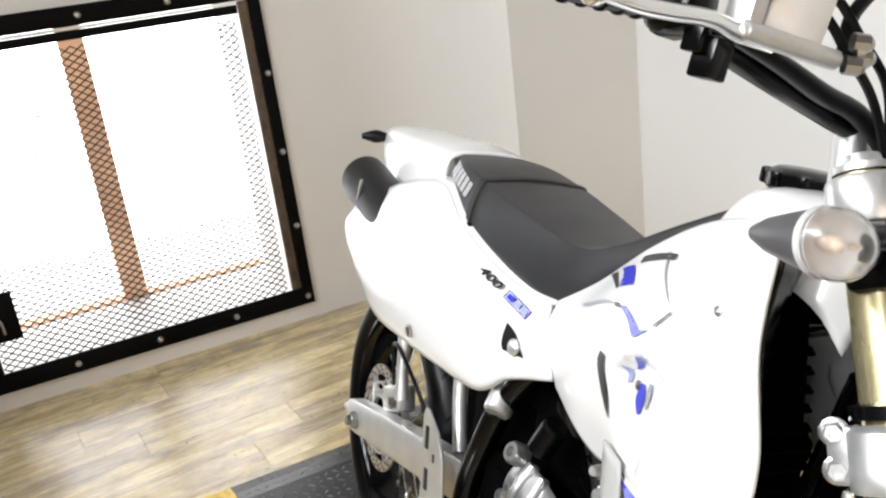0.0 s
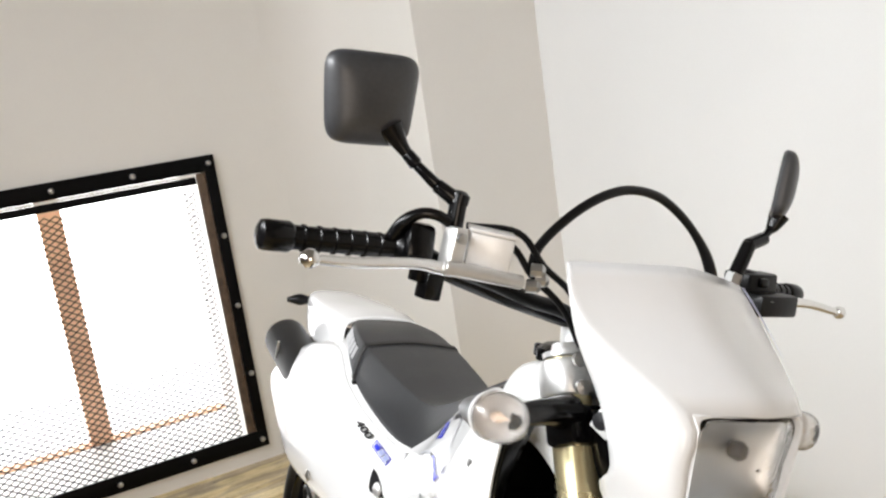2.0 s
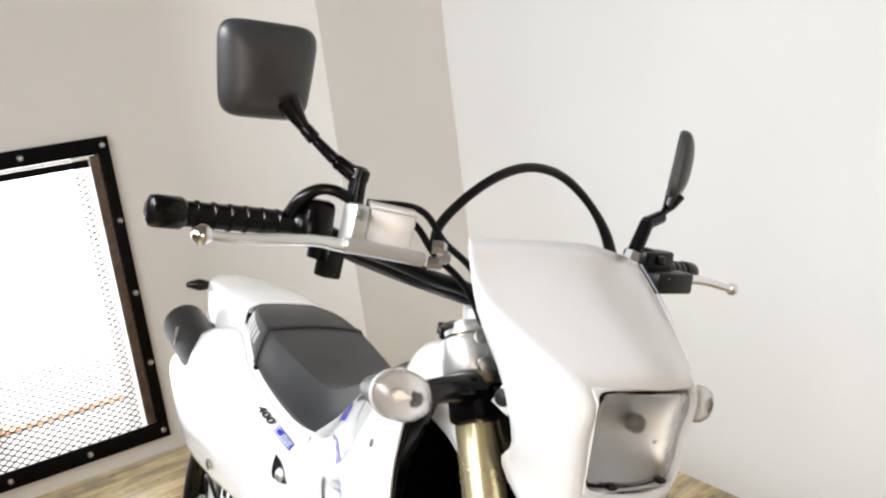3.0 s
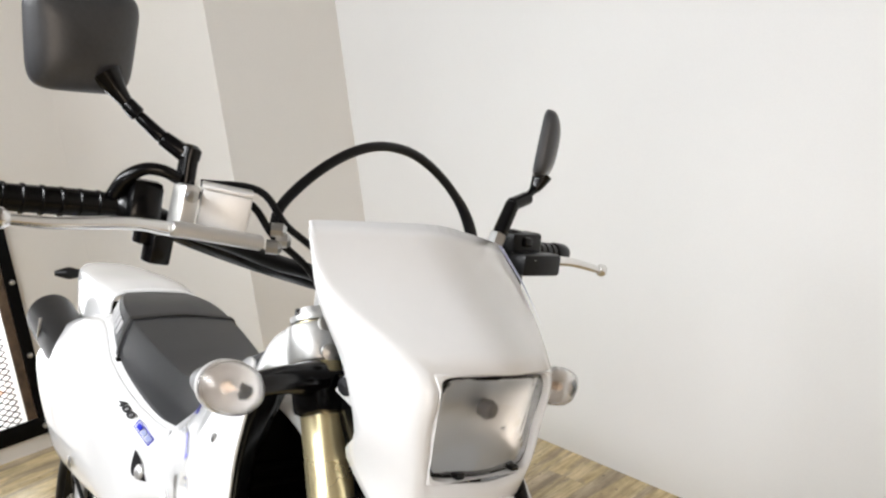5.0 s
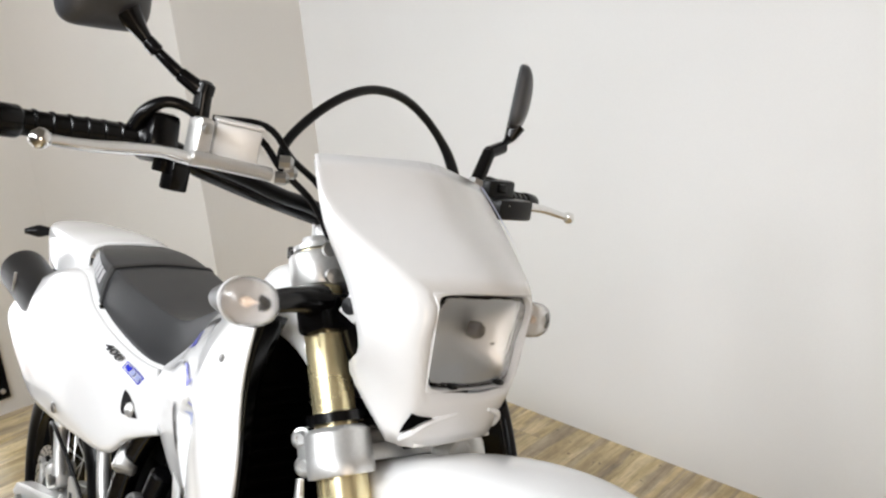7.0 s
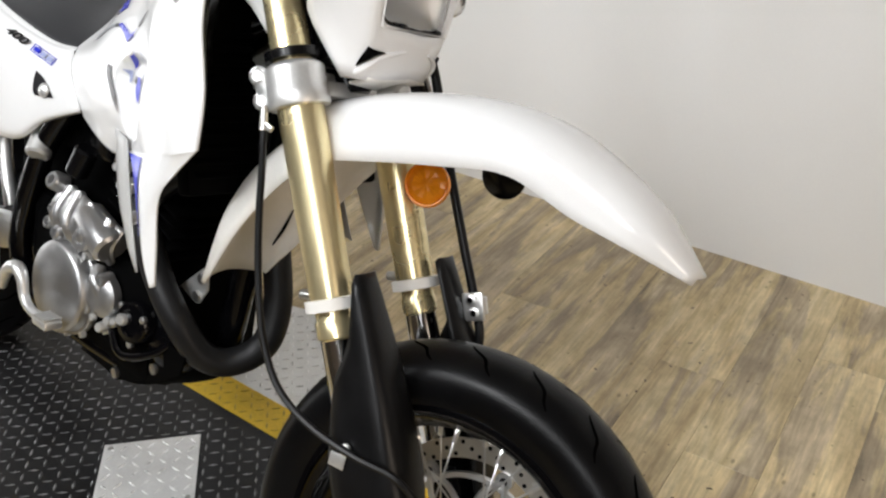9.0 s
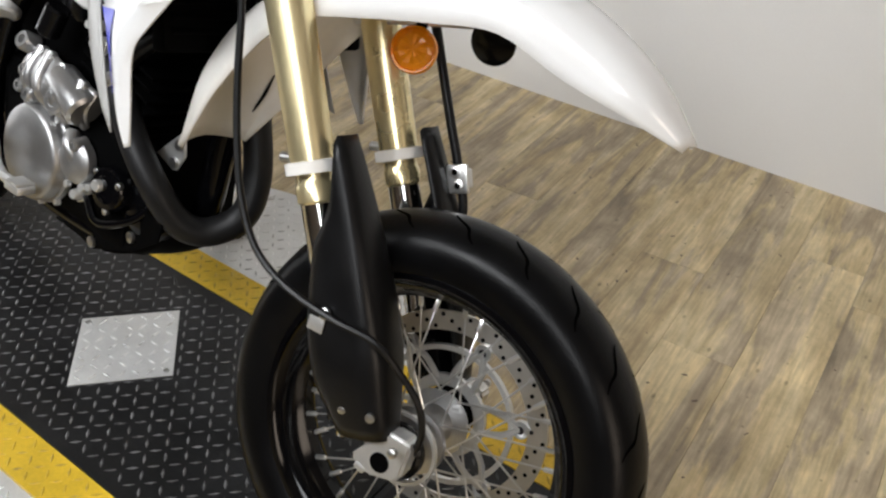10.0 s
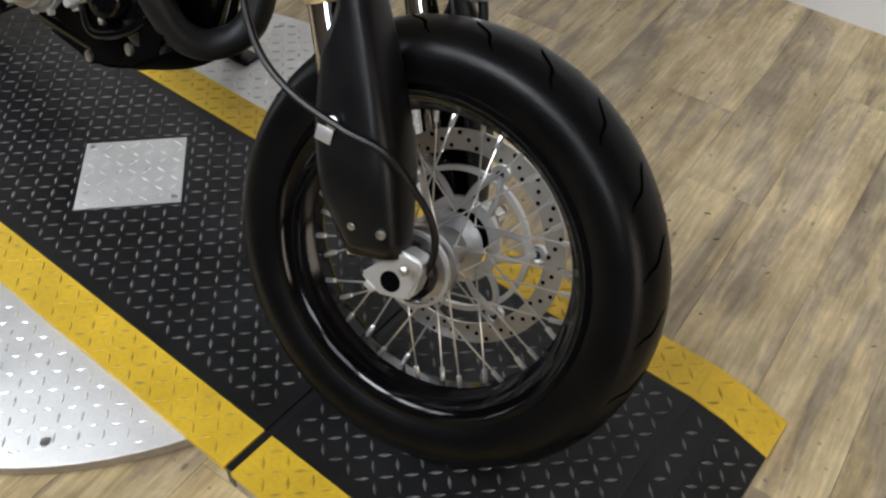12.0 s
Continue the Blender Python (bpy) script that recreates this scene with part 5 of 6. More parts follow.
def shroud_relief(u, v):
    """Sideways relief of the shroud: a sunk pocket with a rounded lip, and a ridge along its front part."""
    near, inside = 9.0, False
    for (a, b), (c, d) in zip(POCKET, POCKET[1:] + POCKET[:1]):
        if (b > v) != (d > v) and u < a + (v - b) / (d - b) * (c - a):
            inside = not inside
        k = max(0.0, min(1.0, ((u - a) * (c - a) + (v - b) * (d - b)) / ((c - a) ** 2 + (d - b) ** 2)))
        near = min(near, math.hypot(u - a - k * (c - a), v - b - k * (d - b)))
    k = min(1.0, near / 0.055)
    sink = 0.018 * k * k * (3 - 2 * k) if inside else 0.0
    ridge = 0.80 + 0.2 * max(0.0, v - 0.35)
    return sink - 0.007 * math.exp(-((u - ridge) / 0.06) ** 2) * max(0.0, min(1.0, (v - 0.12) / 0.3))


def on_sheet(rails, u, v, out):
    """A point on a lofted sheet, lifted off it sideways."""
    return spline_at([spline_at(r, u) for r in rails], v) + Vector((0, out + (shroud_relief(u, v) if rails is SH else 0.0), 0))


def decal(name, rails, uv, material, owner, s, label=""):
    """A thin patch that follows a sheet between two edges given in its own u, v."""
    a, b2 = uv
    rows = []
    n = 8
    for i in range(n + 1):
        f = i / n
        ka = spline([(p[0], p[1], 0) for p in a], n)[i]
        kb = spline([(p[0], p[1], 0) for p in b2], n)[i]
        rows.append([on_sheet(rails, *(ka.lerp(kb, g / 3).to_2d()), -0.0042) for g in range(4)])
    if s > 0:
        rows = [[Vector((p.x, -p.y, p.z)) for p in r] for r in rows]
    return bp(name, grid(rows), material, owner, label)


# maker's mark on the seat's flank, as plain bars
for i in range(6):
    p = on_sheet(SEAT_RAILS, 0.10 + 0.026 * i, 0.155, 0)
    n = (on_sheet(SEAT_RAILS, 0.13 + 0.026 * i, 0.155, 0) - p).cross(on_sheet(SEAT_RAILS, 0.10 + 0.026 * i, 0.20, 0) - p).normalized()
    n = n if n.y < 0 else -n
    ux = (on_sheet(SEAT_RAILS, 0.13 + 0.026 * i, 0.155, 0) - p).normalized()
    bp("seat_print", block((0.0135, 0.026, 0.0010), Matrix.Translation(p + n * 0.0006) @ Matrix((ux, n.cross(ux), n)).transposed().to_4x4(), 0), SEAT_PRINT, seat, "pale printed bar")

for s in (-1, 1):
    skin = [[on_sheet(SH, i / 100, j / 72, 0.0) for j in range(73)] for i in range(101)]
    blade = []
    for i in range(60, 101):
        col = [skin[i][-1]]
        for k in range(1, 25):
            f = k / 24
            g = min(1.0, f / 0.2)
            col.append(skin[i][-1].lerp(on_sheet(FIN, f, (i - 60) / 40, 0.0), g * g * (3 - 2 * g)))
        blade.append(col)
    if s > 0:
        skin, blade = [mirror_rail(r) for r in skin], [mirror_rail(r) for r in blade]
    b = grid(blade, bm=grid(skin))
    bmesh.ops.remove_doubles(b, verts=b.verts, dist=0.0002)
    shroud = bp("radiator_shroud", b, WHITE, label="white radiator shroud with blue decals and a pointed fin", thick=0.004)
    decal("blue_decal", SH, ([(0.462, 0.345), (0.53, 0.405), (0.565, 0.45), (0.578, 0.46)], [(0.495, 0.347), (0.56, 0.398), (0.60, 0.43), (0.655, 0.415)]), BLUE, shroud, s, "bright blue swoosh decal")
    decal("blue_decal", SH, ([(0.310, 0.03), (0.36, 0.12), (0.402, 0.232)], [(0.392, 0.09), (0.44, 0.17), (0.475, 0.245)]), BLUE, shroud, s, "bright blue block decal")
    decal("grey_decal", SH, ([(0.19, 0.19), (0.31, 0.26), (0.425, 0.322)], [(0.215, 0.235), (0.33, 0.295), (0.437, 0.345)]), DECAL_GREY, shroud, s, "grey bar decal")
    decal("dark_decal", SH, ([(0.425, 0.322), (0.445, 0.327), (0.463, 0.335)], [(0.437, 0.347), (0.455, 0.353), (0.476, 0.360)]), DECAL_BLACK, shroud, s, "black decal")
    decal("dark_decal", SH, ([(0.262, 0.02), (0.32, 0.13), (0.385, 0.235)], [(0.295, 0.03), (0.34, 0.13), (0.395, 0.228)]), DECAL_BLACK, shroud, s, "black decal")
    decal("dark_decal", SH, ([(0.41, 0.05), (0.50, 0.09), (0.60, 0.13)], [(0.42, 0.10), (0.51, 0.13), (0.60, 0.155)]), DECAL_BLACK, shroud, s, "black chequered decal")
    decal("dark_decal", SH, ([(0.655, 0.405), (0.685, 0.380), (0.715, 0.352)], [(0.661, 0.415), (0.691, 0.390), (0.720, 0.360)]), DECAL_BLACK, shroud, s, "thin black chequered decal")
    decal("blue_decal", SH, ([(0.600, 0.52), (0.580, 0.548), (0.562, 0.575)], [(0.645, 0.515), (0.622, 0.535), (0.595, 0.56)]), BLUE, shroud, s, "small blue decal in the pocket")
    decal("blue_decal", SH, ([(0.598, 0.610), (0.582, 0.67), (0.597, 0.73)], [(0.614, 0.612), (0.628, 0.66), (0.612, 0.735)]), BLUE, shroud, s, "blue wedge decal")
    decal("dark_decal", SH, ([(0.640, 0.60), (0.632, 0.65), (0.638, 0.695)], [(0.656, 0.605), (0.654, 0.655), (0.645, 0.70)]), DECAL_GREY, shroud, s, "small grey decal")
    decal("dark_groove", SH, ([(0.535, 0.10), (0.60, 0.22), (0.69, 0.33)], [(0.552, 0.10), (0.610, 0.22), (0.693, 0.33)]), DECAL_GREY, shroud, s, "thin seam of the shroud")
    decal("blue_decal", SH, ([(0.515, 0.570), (0.525, 0.60), (0.527, 0.635)], [(0.548, 0.578), (0.552, 0.60), (0.545, 0.625)]), PALE_BLUE, shroud, s, "pale blue decal")
    # slot is not cut; a black patch carries its shade
    decal("dark_groove", SH, ([(0.415, 0.535), (0.405, 0.59), (0.455, 0.70), (0.513, 0.785)], [(0.45, 0.553), (0.45, 0.60), (0.498, 0.695), (0.517, 0.785)]), DECAL_BLACK, shroud, s, "black patch for the shade in a slot of the shroud")
    decal("blue_decal", FIN, ([(0.02, 0.06), (0.3, 0.10), (0.62, 0.34)], [(0.02, 0.36), (0.3, 0.38), (0.62, 0.40)]), BLUE, shroud, s, "blue wedge decal")
    bp("shroud_bolt", lathe([(0.0055, 0), (0.0055, 0.002), (0.0001, 0.003)], (-0.43, s * 0.186, 0.925), (0, s, 0.2), 12), GALV, shroud)
    q = on_sheet(SH, 0.585, 0.624, -0.003)
    bp("shroud_bolt", lathe([(0.0055, 0), (0.0055, 0.002), (0.0001, 0.003)], (q.x, q.y if s < 0 else -q.y, q.z), (0, s, 0.1), 12), GALV, shroud)
    bp("shroud_lip", loft([[(-0.411, s * 0.152, 0.988), (-0.381, s * 0.178, 0.912), (-0.334, s * 0.199, 0.835), (-0.326, s * 0.204, 0.768)], [(-0.420, s * 0.112, 0.975), (-0.405, s * 0.145, 0.91), (-0.375, s * 0.165, 0.83), (-0.370, s * 0.172, 0.775)]], 14, 4), BLACK, shroud, "black inner edge of the shroud", thick=0.003)
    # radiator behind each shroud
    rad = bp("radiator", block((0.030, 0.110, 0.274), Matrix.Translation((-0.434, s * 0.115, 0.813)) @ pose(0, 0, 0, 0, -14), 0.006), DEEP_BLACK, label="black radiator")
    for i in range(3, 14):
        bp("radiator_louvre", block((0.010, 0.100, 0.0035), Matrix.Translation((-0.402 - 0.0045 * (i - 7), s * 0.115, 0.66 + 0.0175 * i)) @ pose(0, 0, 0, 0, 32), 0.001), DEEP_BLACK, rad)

# side panels
SP_RAILS = [
    [(-0.849, -0.096, 0.784), (-0.915, -0.102, 0.782), (-1.00, -0.118, 0.797), (-1.12, -0.124, 0.826), (-1.25, -0.112, 0.866), (-1.39, -0.124, 0.838), (-1.54, -0.140, 0.772), (-1.655, -0.140, 0.722)],
    [(-0.824, -0.110, 0.752), (-0.905, -0.128, 0.735), (-1.00, -0.148, 0.742), (-1.12, -0.160, 0.760), (-1.25, -0.166, 0.775), (-1.40, -0.166, 0.760), (-1.56, -0.162, 0.722), (-1.680, -0.148, 0.682)],
    [(-0.790, -0.114, 0.704), (-0.885, -0.130, 0.668), (-0.96, -0.145, 0.632), (-1.10, -0.160, 0.640), (-1.25, -0.168, 0.650), (-1.40, -0.168, 0.640), (-1.55, -0.160, 0.640), (-1.665, -0.145, 0.640)],
    [(-0.796, -0.106, 0.694), (-0.890, -0.120, 0.654), (-0.958, -0.134, 0.607), (-1.10, -0.148, 0.592), (-1.25, -0.152, 0.576), (-1.40, -0.152, 0.566), (-1.54, -0.145, 0.588), (-1.640, -0.132, 0.616)],
]
for s in (-1, 1):
    rails = SP_RAILS if s < 0 else [mirror_rail(r) for r in SP_RAILS]
    panel = bp("side_panel", loft(rails, 40, 20), WHITE, label="white side panel", thick=0.004)
    bp("panel_lip", loft([rails[0], [(x, y * 0.62, z + 0.010) for x, y, z in rails[0]]], 40, 3), WHITE, panel, thick=0.003, offset=-1)
    # opening laid on as a black patch, the dark behind it in the colour
    decal("panel_opening", SP_RAILS, ([(0.139, 0.315), (0.153, 0.46), (0.148, 0.505)], [(0.141, 0.325), (0.107, 0.388), (0.077, 0.541)]), DECAL_BLACK, panel, s, "black triangular patch for the dark of an opening")
    bp("panel_bolt", lathe([(0.011, 0), (0.011, 0.003), (0.006, 0.005), (0.0001, 0.005)], (-1.185, s * 0.166, 0.615), (0, s, -0.1), 14), GALV, panel)
w = on_sheet(SP_RAILS, 0.108, 0.475, 0.0)
bp("silver_boss", lathe([(0.0125, 0), (0.0115, 0.004), (0.007, 0.007), (0.0001, 0.008)], w + Vector((0, -0.0035, 0)), (0.1, -1, 0.2), 18), ALU, [o for o in bike.children if o.name == "side_panel"][0], "silver piece showing in the opening")
# model mark on the right panel: digits and a blue outlined tag
def digits(text, place, size, material, owner, m):
    cu = bpy.data.curves.new("digits", "FONT")
    cu.body, cu.size, cu.extrude, cu.shear = text, size, 0.0004, 0.3
    cu.offset = 0.0005
    tmp = new("digits", cu)
    me3 = bpy.data.meshes.new_from_object(tmp.evaluated_get(bpy.context.evaluated_depsgraph_get()))
    bpy.data.objects.remove(tmp)
    bpy.data.curves.remove(cu)
    b3 = bmesh.new()
    b3.from_mesh(me3)
    bpy.data.meshes.remove(me3)
    return part("digits", moved(b3, m), material, owner, "black slanted digits 400", smooth=False)


p0, p1, p2 = on_sheet(SP_RAILS, 0.300, 0.142, 0), on_sheet(SP_RAILS, 0.085, 0.262, 0), on_sheet(SP_RAILS, 0.300, 0.03, 0)
ex = (p1 - p0).normalized()
ez = ex.cross(p2 - p0).normalized()
TM = Matrix.Translation(p0 + ez * 0.0052) @ Matrix((ex, ez.cross(ex), ez)).transposed().to_4x4()
panel_r = [o for o in bike.children if o.name == "side_panel"][0]
digits("400", None, 0.0175, DECAL_BLACK, panel_r, TM @ Matrix.Diagonal((2.25, 1, 1, 1)))
for k, (x0, x1, y0, y1, mt) in enumerate(((0.080, 0.142, -0.001, 0.0002, BLUE), (0.080, 0.142, 0.0118, 0.013, BLUE), (0.080, 0.0815, 0.0002, 0.0118, BLUE), (0.1405, 0.142, 0.0002, 0.0118, BLUE), (0.085, 0.101, 0.002, 0.010, BLUE), (0.105, 0.119, 0.002, 0.010, PALE_BLUE), (0.123, 0.137, 0.002, 0.010, PALE_BLUE))):
    b = block((x1 - x0, y1 - y0, 0.0010), TM @ Matrix.Translation(((x0 + x1) / 2, (y0 + y1) / 2, 0.0)), 0)
    part("model_tag", b, mt, panel_r, "blue outlined tag", smooth=False)

# tail
tl = ((-1.30, 0.915, 0.088, 0.860), (-1.42, 0.918, 0.092, 0.850), (-1.56, 0.912, 0.084, 0.842), (-1.68, 0.904, 0.070, 0.848), (-1.765, 0.892, 0.052, 0.862))
rc = [(x, 0, z) for x, z, h, s in tl]
rm = [(x, -h * 0.75, z - 0.006) for x, z, h, s in tl]
rs = [(x, -h, z - 0.028) for x, z, h, s in tl]
rb = [(x, -h + 0.004, s - 0.05) for x, z, h, s in tl]
tail = bp("tail_fender", loft([rb, rs, rm, rc, mirror_rail(rm), mirror_rail(rs), mirror_rail(rb)], 20, 24), WHITE, label="white rear fender", thick=0.004)
for y in (-0.031, 0.031):
    bp("tail_screw", lathe([(0.006, 0), (0.006, 0.002), (0.0001, 0.003)], (-1.505, y, 0.9125), (0, 0, 1), 10), DECAL_BLACK, tail)
ri = bp("rear_indicator", tube([(-1.752, -0.03, 0.868), (-1.757, -0.050, 0.867), (-1.760, -0.066, 0.866)], [0.008, 0.010, 0.009], 8, 12), BLACK, label="small black rear turn signal")
bp("indicator_body", tube([(-1.757, -0.055, 0.866), (-1.762, -0.075, 0.865), (-1.765, -0.090, 0.864), (-1.770, -0.108, 0.862)], [0.010, 0.015, 0.012, 0.006], 12, 12), SATIN_BLACK, ri, "tapered black signal body")

# muffler
md = Vector((-0.50, -0.045, 0.115)).normalized()
m0 = Vector((-1.20, -0.098, 0.695))
muf = bp("muffler", lathe([(0.030, -0.02), (0.050, 0.0), (0.050, 0.02), (0.051, 0.425), (0.050, 0.44), (0.044, 0.445), (0.038, 0.44), (0.036, 0.38), (0.0001, 0.38)], m0, md, 36), MUFFLER, label="satin black silencer")
bp("muffler_strap", block((0.004, 0.006, 0.045), Matrix.Translation(m0 + md * 0.33 + Vector((0, -0.050, 0.02))) @ pose(0, 0, 0, 0, 13), 0.001), GALV, muf)
bp("exhaust_pipe", tube([(-0.84, -0.030, 0.625), (-0.92, -0.045, 0.640), (-1.06, -0.080, 0.670), (-1.20, -0.098, 0.695)], 0.021, 24, 16), ALU, label="bare metal exhaust mid pipe")
bp("shock_reservoir", rod((-0.958, -0.066, 0.668), (-0.912, -0.120, 0.588), 0.0215, seg=24), ALU, label="bright cylindrical shock reservoir")
bp("header_pipe", tube([(-0.52, 0.03, 0.680), (-0.470, 0.040, 0.610), (-0.448, 0.040, 0.556), (-0.424, 0.035, 0.484), (-0.416, 0.020, 0.432), (-0.426, 0.0, 0.402), (-0.447, -0.035, 0.386), (-0.466, -0.070, 0.402), (-0.490, -0.098, 0.452), (-0.532, -0.106, 0.500), (-0.590, -0.098, 0.550), (-0.66, -0.080, 0.60), (-0.74, -0.05, 0.625)], 0.0225, 64, 18), EXH, label="satin black exhaust header pipe")

# frame
for pts, r in (([(-0.43, -0.02, 0.93), (-0.62, -0.06, 0.84), (-0.80, -0.085, 0.74), (-0.905, -0.098, 0.63), (-0.955, -0.104, 0.53), (-0.995, -0.104, 0.40), (-0.97, -0.09, 0.30)], 0.021), ([(-0.43, 0.02, 0.93), (-0.62, 0.06, 0.84), (-0.80, 0.085, 0.74), (-0.905, 0.098, 0.63), (-0.955, 0.104, 0.53), (-0.995, 0.104, 0.40), (-0.97, 0.09, 0.30)], 0.021), ([(-0.41, 0, 0.86), (-0.44, 0, 0.70), (-0.47, 0, 0.52), (-0.50, 0, 0.38), (-0.60, 0, 0.31)], 0.022), ([(-0.60, 0.08, 0.305), (-0.8, 0.09, 0.30), (-0.97, 0.09, 0.31)], 0.016), ([(-0.60, -0.08, 0.305), (-0.8, -0.09, 0.30), (-0.97, -0.09, 0.31)], 0.016), ([(-0.82, -0.09, 0.74), (-1.05, -0.08, 0.78), (-1.30, -0.07, 0.83)], 0.012), ([(-0.82, 0.09, 0.74), (-1.05, 0.08, 0.78), (-1.30, 0.07, 0.83)], 0.012), ([(-0.93, -0.10, 0.58), (-1.10, -0.08, 0.70), (-1.28, -0.07, 0.80)], 0.011)):
    bp("frame_tube", tube(pts, r, 24, 14), BLACK_GLOSS, label="black steel frame tube")
bp("steering_head", rod((-0.322, 0, 0.87), (-0.40, 0, 1.02), 0.034, seg=20), BLACK, label="black steering head")
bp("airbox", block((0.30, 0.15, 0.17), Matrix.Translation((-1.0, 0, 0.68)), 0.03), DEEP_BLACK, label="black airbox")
# two near-black blocks added to keep the gaps round the engine dark
bp("battery_box", block((0.20, 0.13, 0.24), Matrix.Translation((-1.00, 0.0, 0.50)), 0.02), DEEP_BLACK, label="added near-black block filling the gap behind the engine")
bp("intake_boot", block((0.16, 0.13, 0.20), Matrix.Translation((-0.83, 0.0, 0.60)), 0.03), DEEP_BLACK, label="added near-black block filling the gap behind the cylinder")
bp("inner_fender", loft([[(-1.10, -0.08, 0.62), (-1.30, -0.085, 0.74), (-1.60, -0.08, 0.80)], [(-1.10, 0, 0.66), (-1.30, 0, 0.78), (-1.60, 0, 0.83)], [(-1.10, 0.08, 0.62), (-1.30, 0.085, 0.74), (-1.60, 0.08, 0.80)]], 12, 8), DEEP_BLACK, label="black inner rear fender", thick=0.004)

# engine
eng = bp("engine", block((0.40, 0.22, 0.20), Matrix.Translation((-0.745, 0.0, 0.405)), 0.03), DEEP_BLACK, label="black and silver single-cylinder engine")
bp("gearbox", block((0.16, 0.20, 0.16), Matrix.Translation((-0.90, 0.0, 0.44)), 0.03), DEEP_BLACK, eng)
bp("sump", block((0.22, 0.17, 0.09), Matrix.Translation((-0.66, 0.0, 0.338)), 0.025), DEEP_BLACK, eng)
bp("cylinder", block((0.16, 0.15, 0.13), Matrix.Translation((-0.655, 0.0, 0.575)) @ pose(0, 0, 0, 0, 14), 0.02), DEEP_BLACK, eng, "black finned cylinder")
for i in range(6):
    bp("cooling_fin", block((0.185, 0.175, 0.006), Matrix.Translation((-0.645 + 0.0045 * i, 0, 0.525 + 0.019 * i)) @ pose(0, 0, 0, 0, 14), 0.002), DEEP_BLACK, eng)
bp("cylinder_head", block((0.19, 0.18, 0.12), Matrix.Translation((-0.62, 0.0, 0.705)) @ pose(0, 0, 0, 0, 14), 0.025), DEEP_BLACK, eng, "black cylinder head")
# clutch cover
cc = (-0.757, -0.122, 0.409)
bp("clutch_cover", lathe([(0.083, 0.0), (0.083, 0.009), (0.081, 0.011), (0.0775, 0.011), (0.0775, 0.028), (0.0755, 0.032), (0.071, 0.0345), (0.045, 0.0365), (0.0001, 0.037)], cc, (0.04, -1, 0.06), 48), COVER, eng, "round grey cast clutch cover")
bp("water_pump", lathe([(0.036, 0), (0.036, 0.014), (0.031, 0.020), (0.018, 0.023), (0.0001, 0.024)], (-0.655, -0.118, 0.432), (0.10, -1, 0.05), 32), COVER, eng, "small round pump cover")
# triangular cast side cover with ribs, bosses and a barrel at its low end
up = [(-0.832, -0.104, 0.556), (-0.785, -0.118, 0.572), (-0.735, -0.126, 0.575), (-0.680, -0.126, 0.565), (-0.628, -0.112, 0.548)]
md2 = [(-0.848, -0.114, 0.515), (-0.795, -0.138, 0.525), (-0.735, -0.150, 0.528), (-0.680, -0.146, 0.522), (-0.632, -0.126, 0.520)]
dn = [(-0.850, -0.106, 0.466), (-0.800, -0.122, 0.478), (-0.735, -0.130, 0.485), (-0.690, -0.126, 0.482), (-0.655, -0.110, 0.484)]
sc = bp("side_case", loft([up, md2, dn], 18, 10), ALU_GREY, eng, "ribbed grey engine side casting", thick=0.004)
for i in range(5):
    f = 0.06 + 0.20 * i
    a, b2, c = spline_at(up, f), spline_at(md2, f + 0.05), spline_at(dn, f + 0.10)
    bp("casting_rib", tube([a + Vector((0, -0.002, 0)), b2 + Vector((0, -0.004, 0.0)), c + Vector((0, -0.002, 0))], [0.009, 0.0075, 0.006], 12, 10), ALU_GREY, sc)
    bp("casting_boss", lathe([(0.0095, 0), (0.0085, 0.006), (0.0065, 0.009), (0.003, 0.009), (0.0001, 0.0085)], a + Vector((0.004, -0.002, -0.006)), (0.25, -1, 0.5), 18), ALU_GREY, sc)
for p, d, r, h in (((-0.829, -0.112, 0.562), (0.1, -1, 0.5), 0.017, 0.026), ((-0.687, -0.140, 0.517), (0.3, -1, 0.2), 0.020, 0.018), ((-0.772, -0.140, 0.498), (0.1, -1, 0.3), 0.011, 0.016), ((-0.842, -0.116, 0.490), (0.0, -1, 0.2), 0.012, 0.018), ((-0.800, -0.134, 0.530), (0.0, -1, 0.2), 0.010, 0.014), ((-0.650, -0.118, 0.462), (0.2, -1, 0.0), 0.011, 0.024), ((-0.665, -0.118, 0.446), (0.2, -1, 0.0), 0.009, 0.022)):
    bp("casting_boss", lathe([(r, 0), (r * 0.96, h * 0.8), (r * 0.78, h), (r * 0.45, h), (r * 0.40, h * 0.6), (0.0001, h * 0.6)], p, d, 20), ALU_GREY, sc)
bp("casting_barrel", rod((-0.712, -0.130, 0.552), (-0.640, -0.124, 0.514), 0.026, 0.031, 24), ALU_GREY, sc)
bp("casting_bridge", tube([(-0.675, -0.125, 0.470), (-0.660, -0.138, 0.455), (-0.650, -0.130, 0.435)], [0.012, 0.010, 0.012], 8, 10), ALU_GREY, sc)
for i in range(9):
    an = radians(-160 + 36 * i)
    bp("case_bolt", lathe([(0.006, 0), (0.006, 0.008), (0.0035, 0.009), (0.0001, 0.009)], (-0.757 + 0.085 * math.cos(an), -0.126, 0.409 + 0.085 * math.sin(an)), (0, -1, 0), 10), ALU, eng)
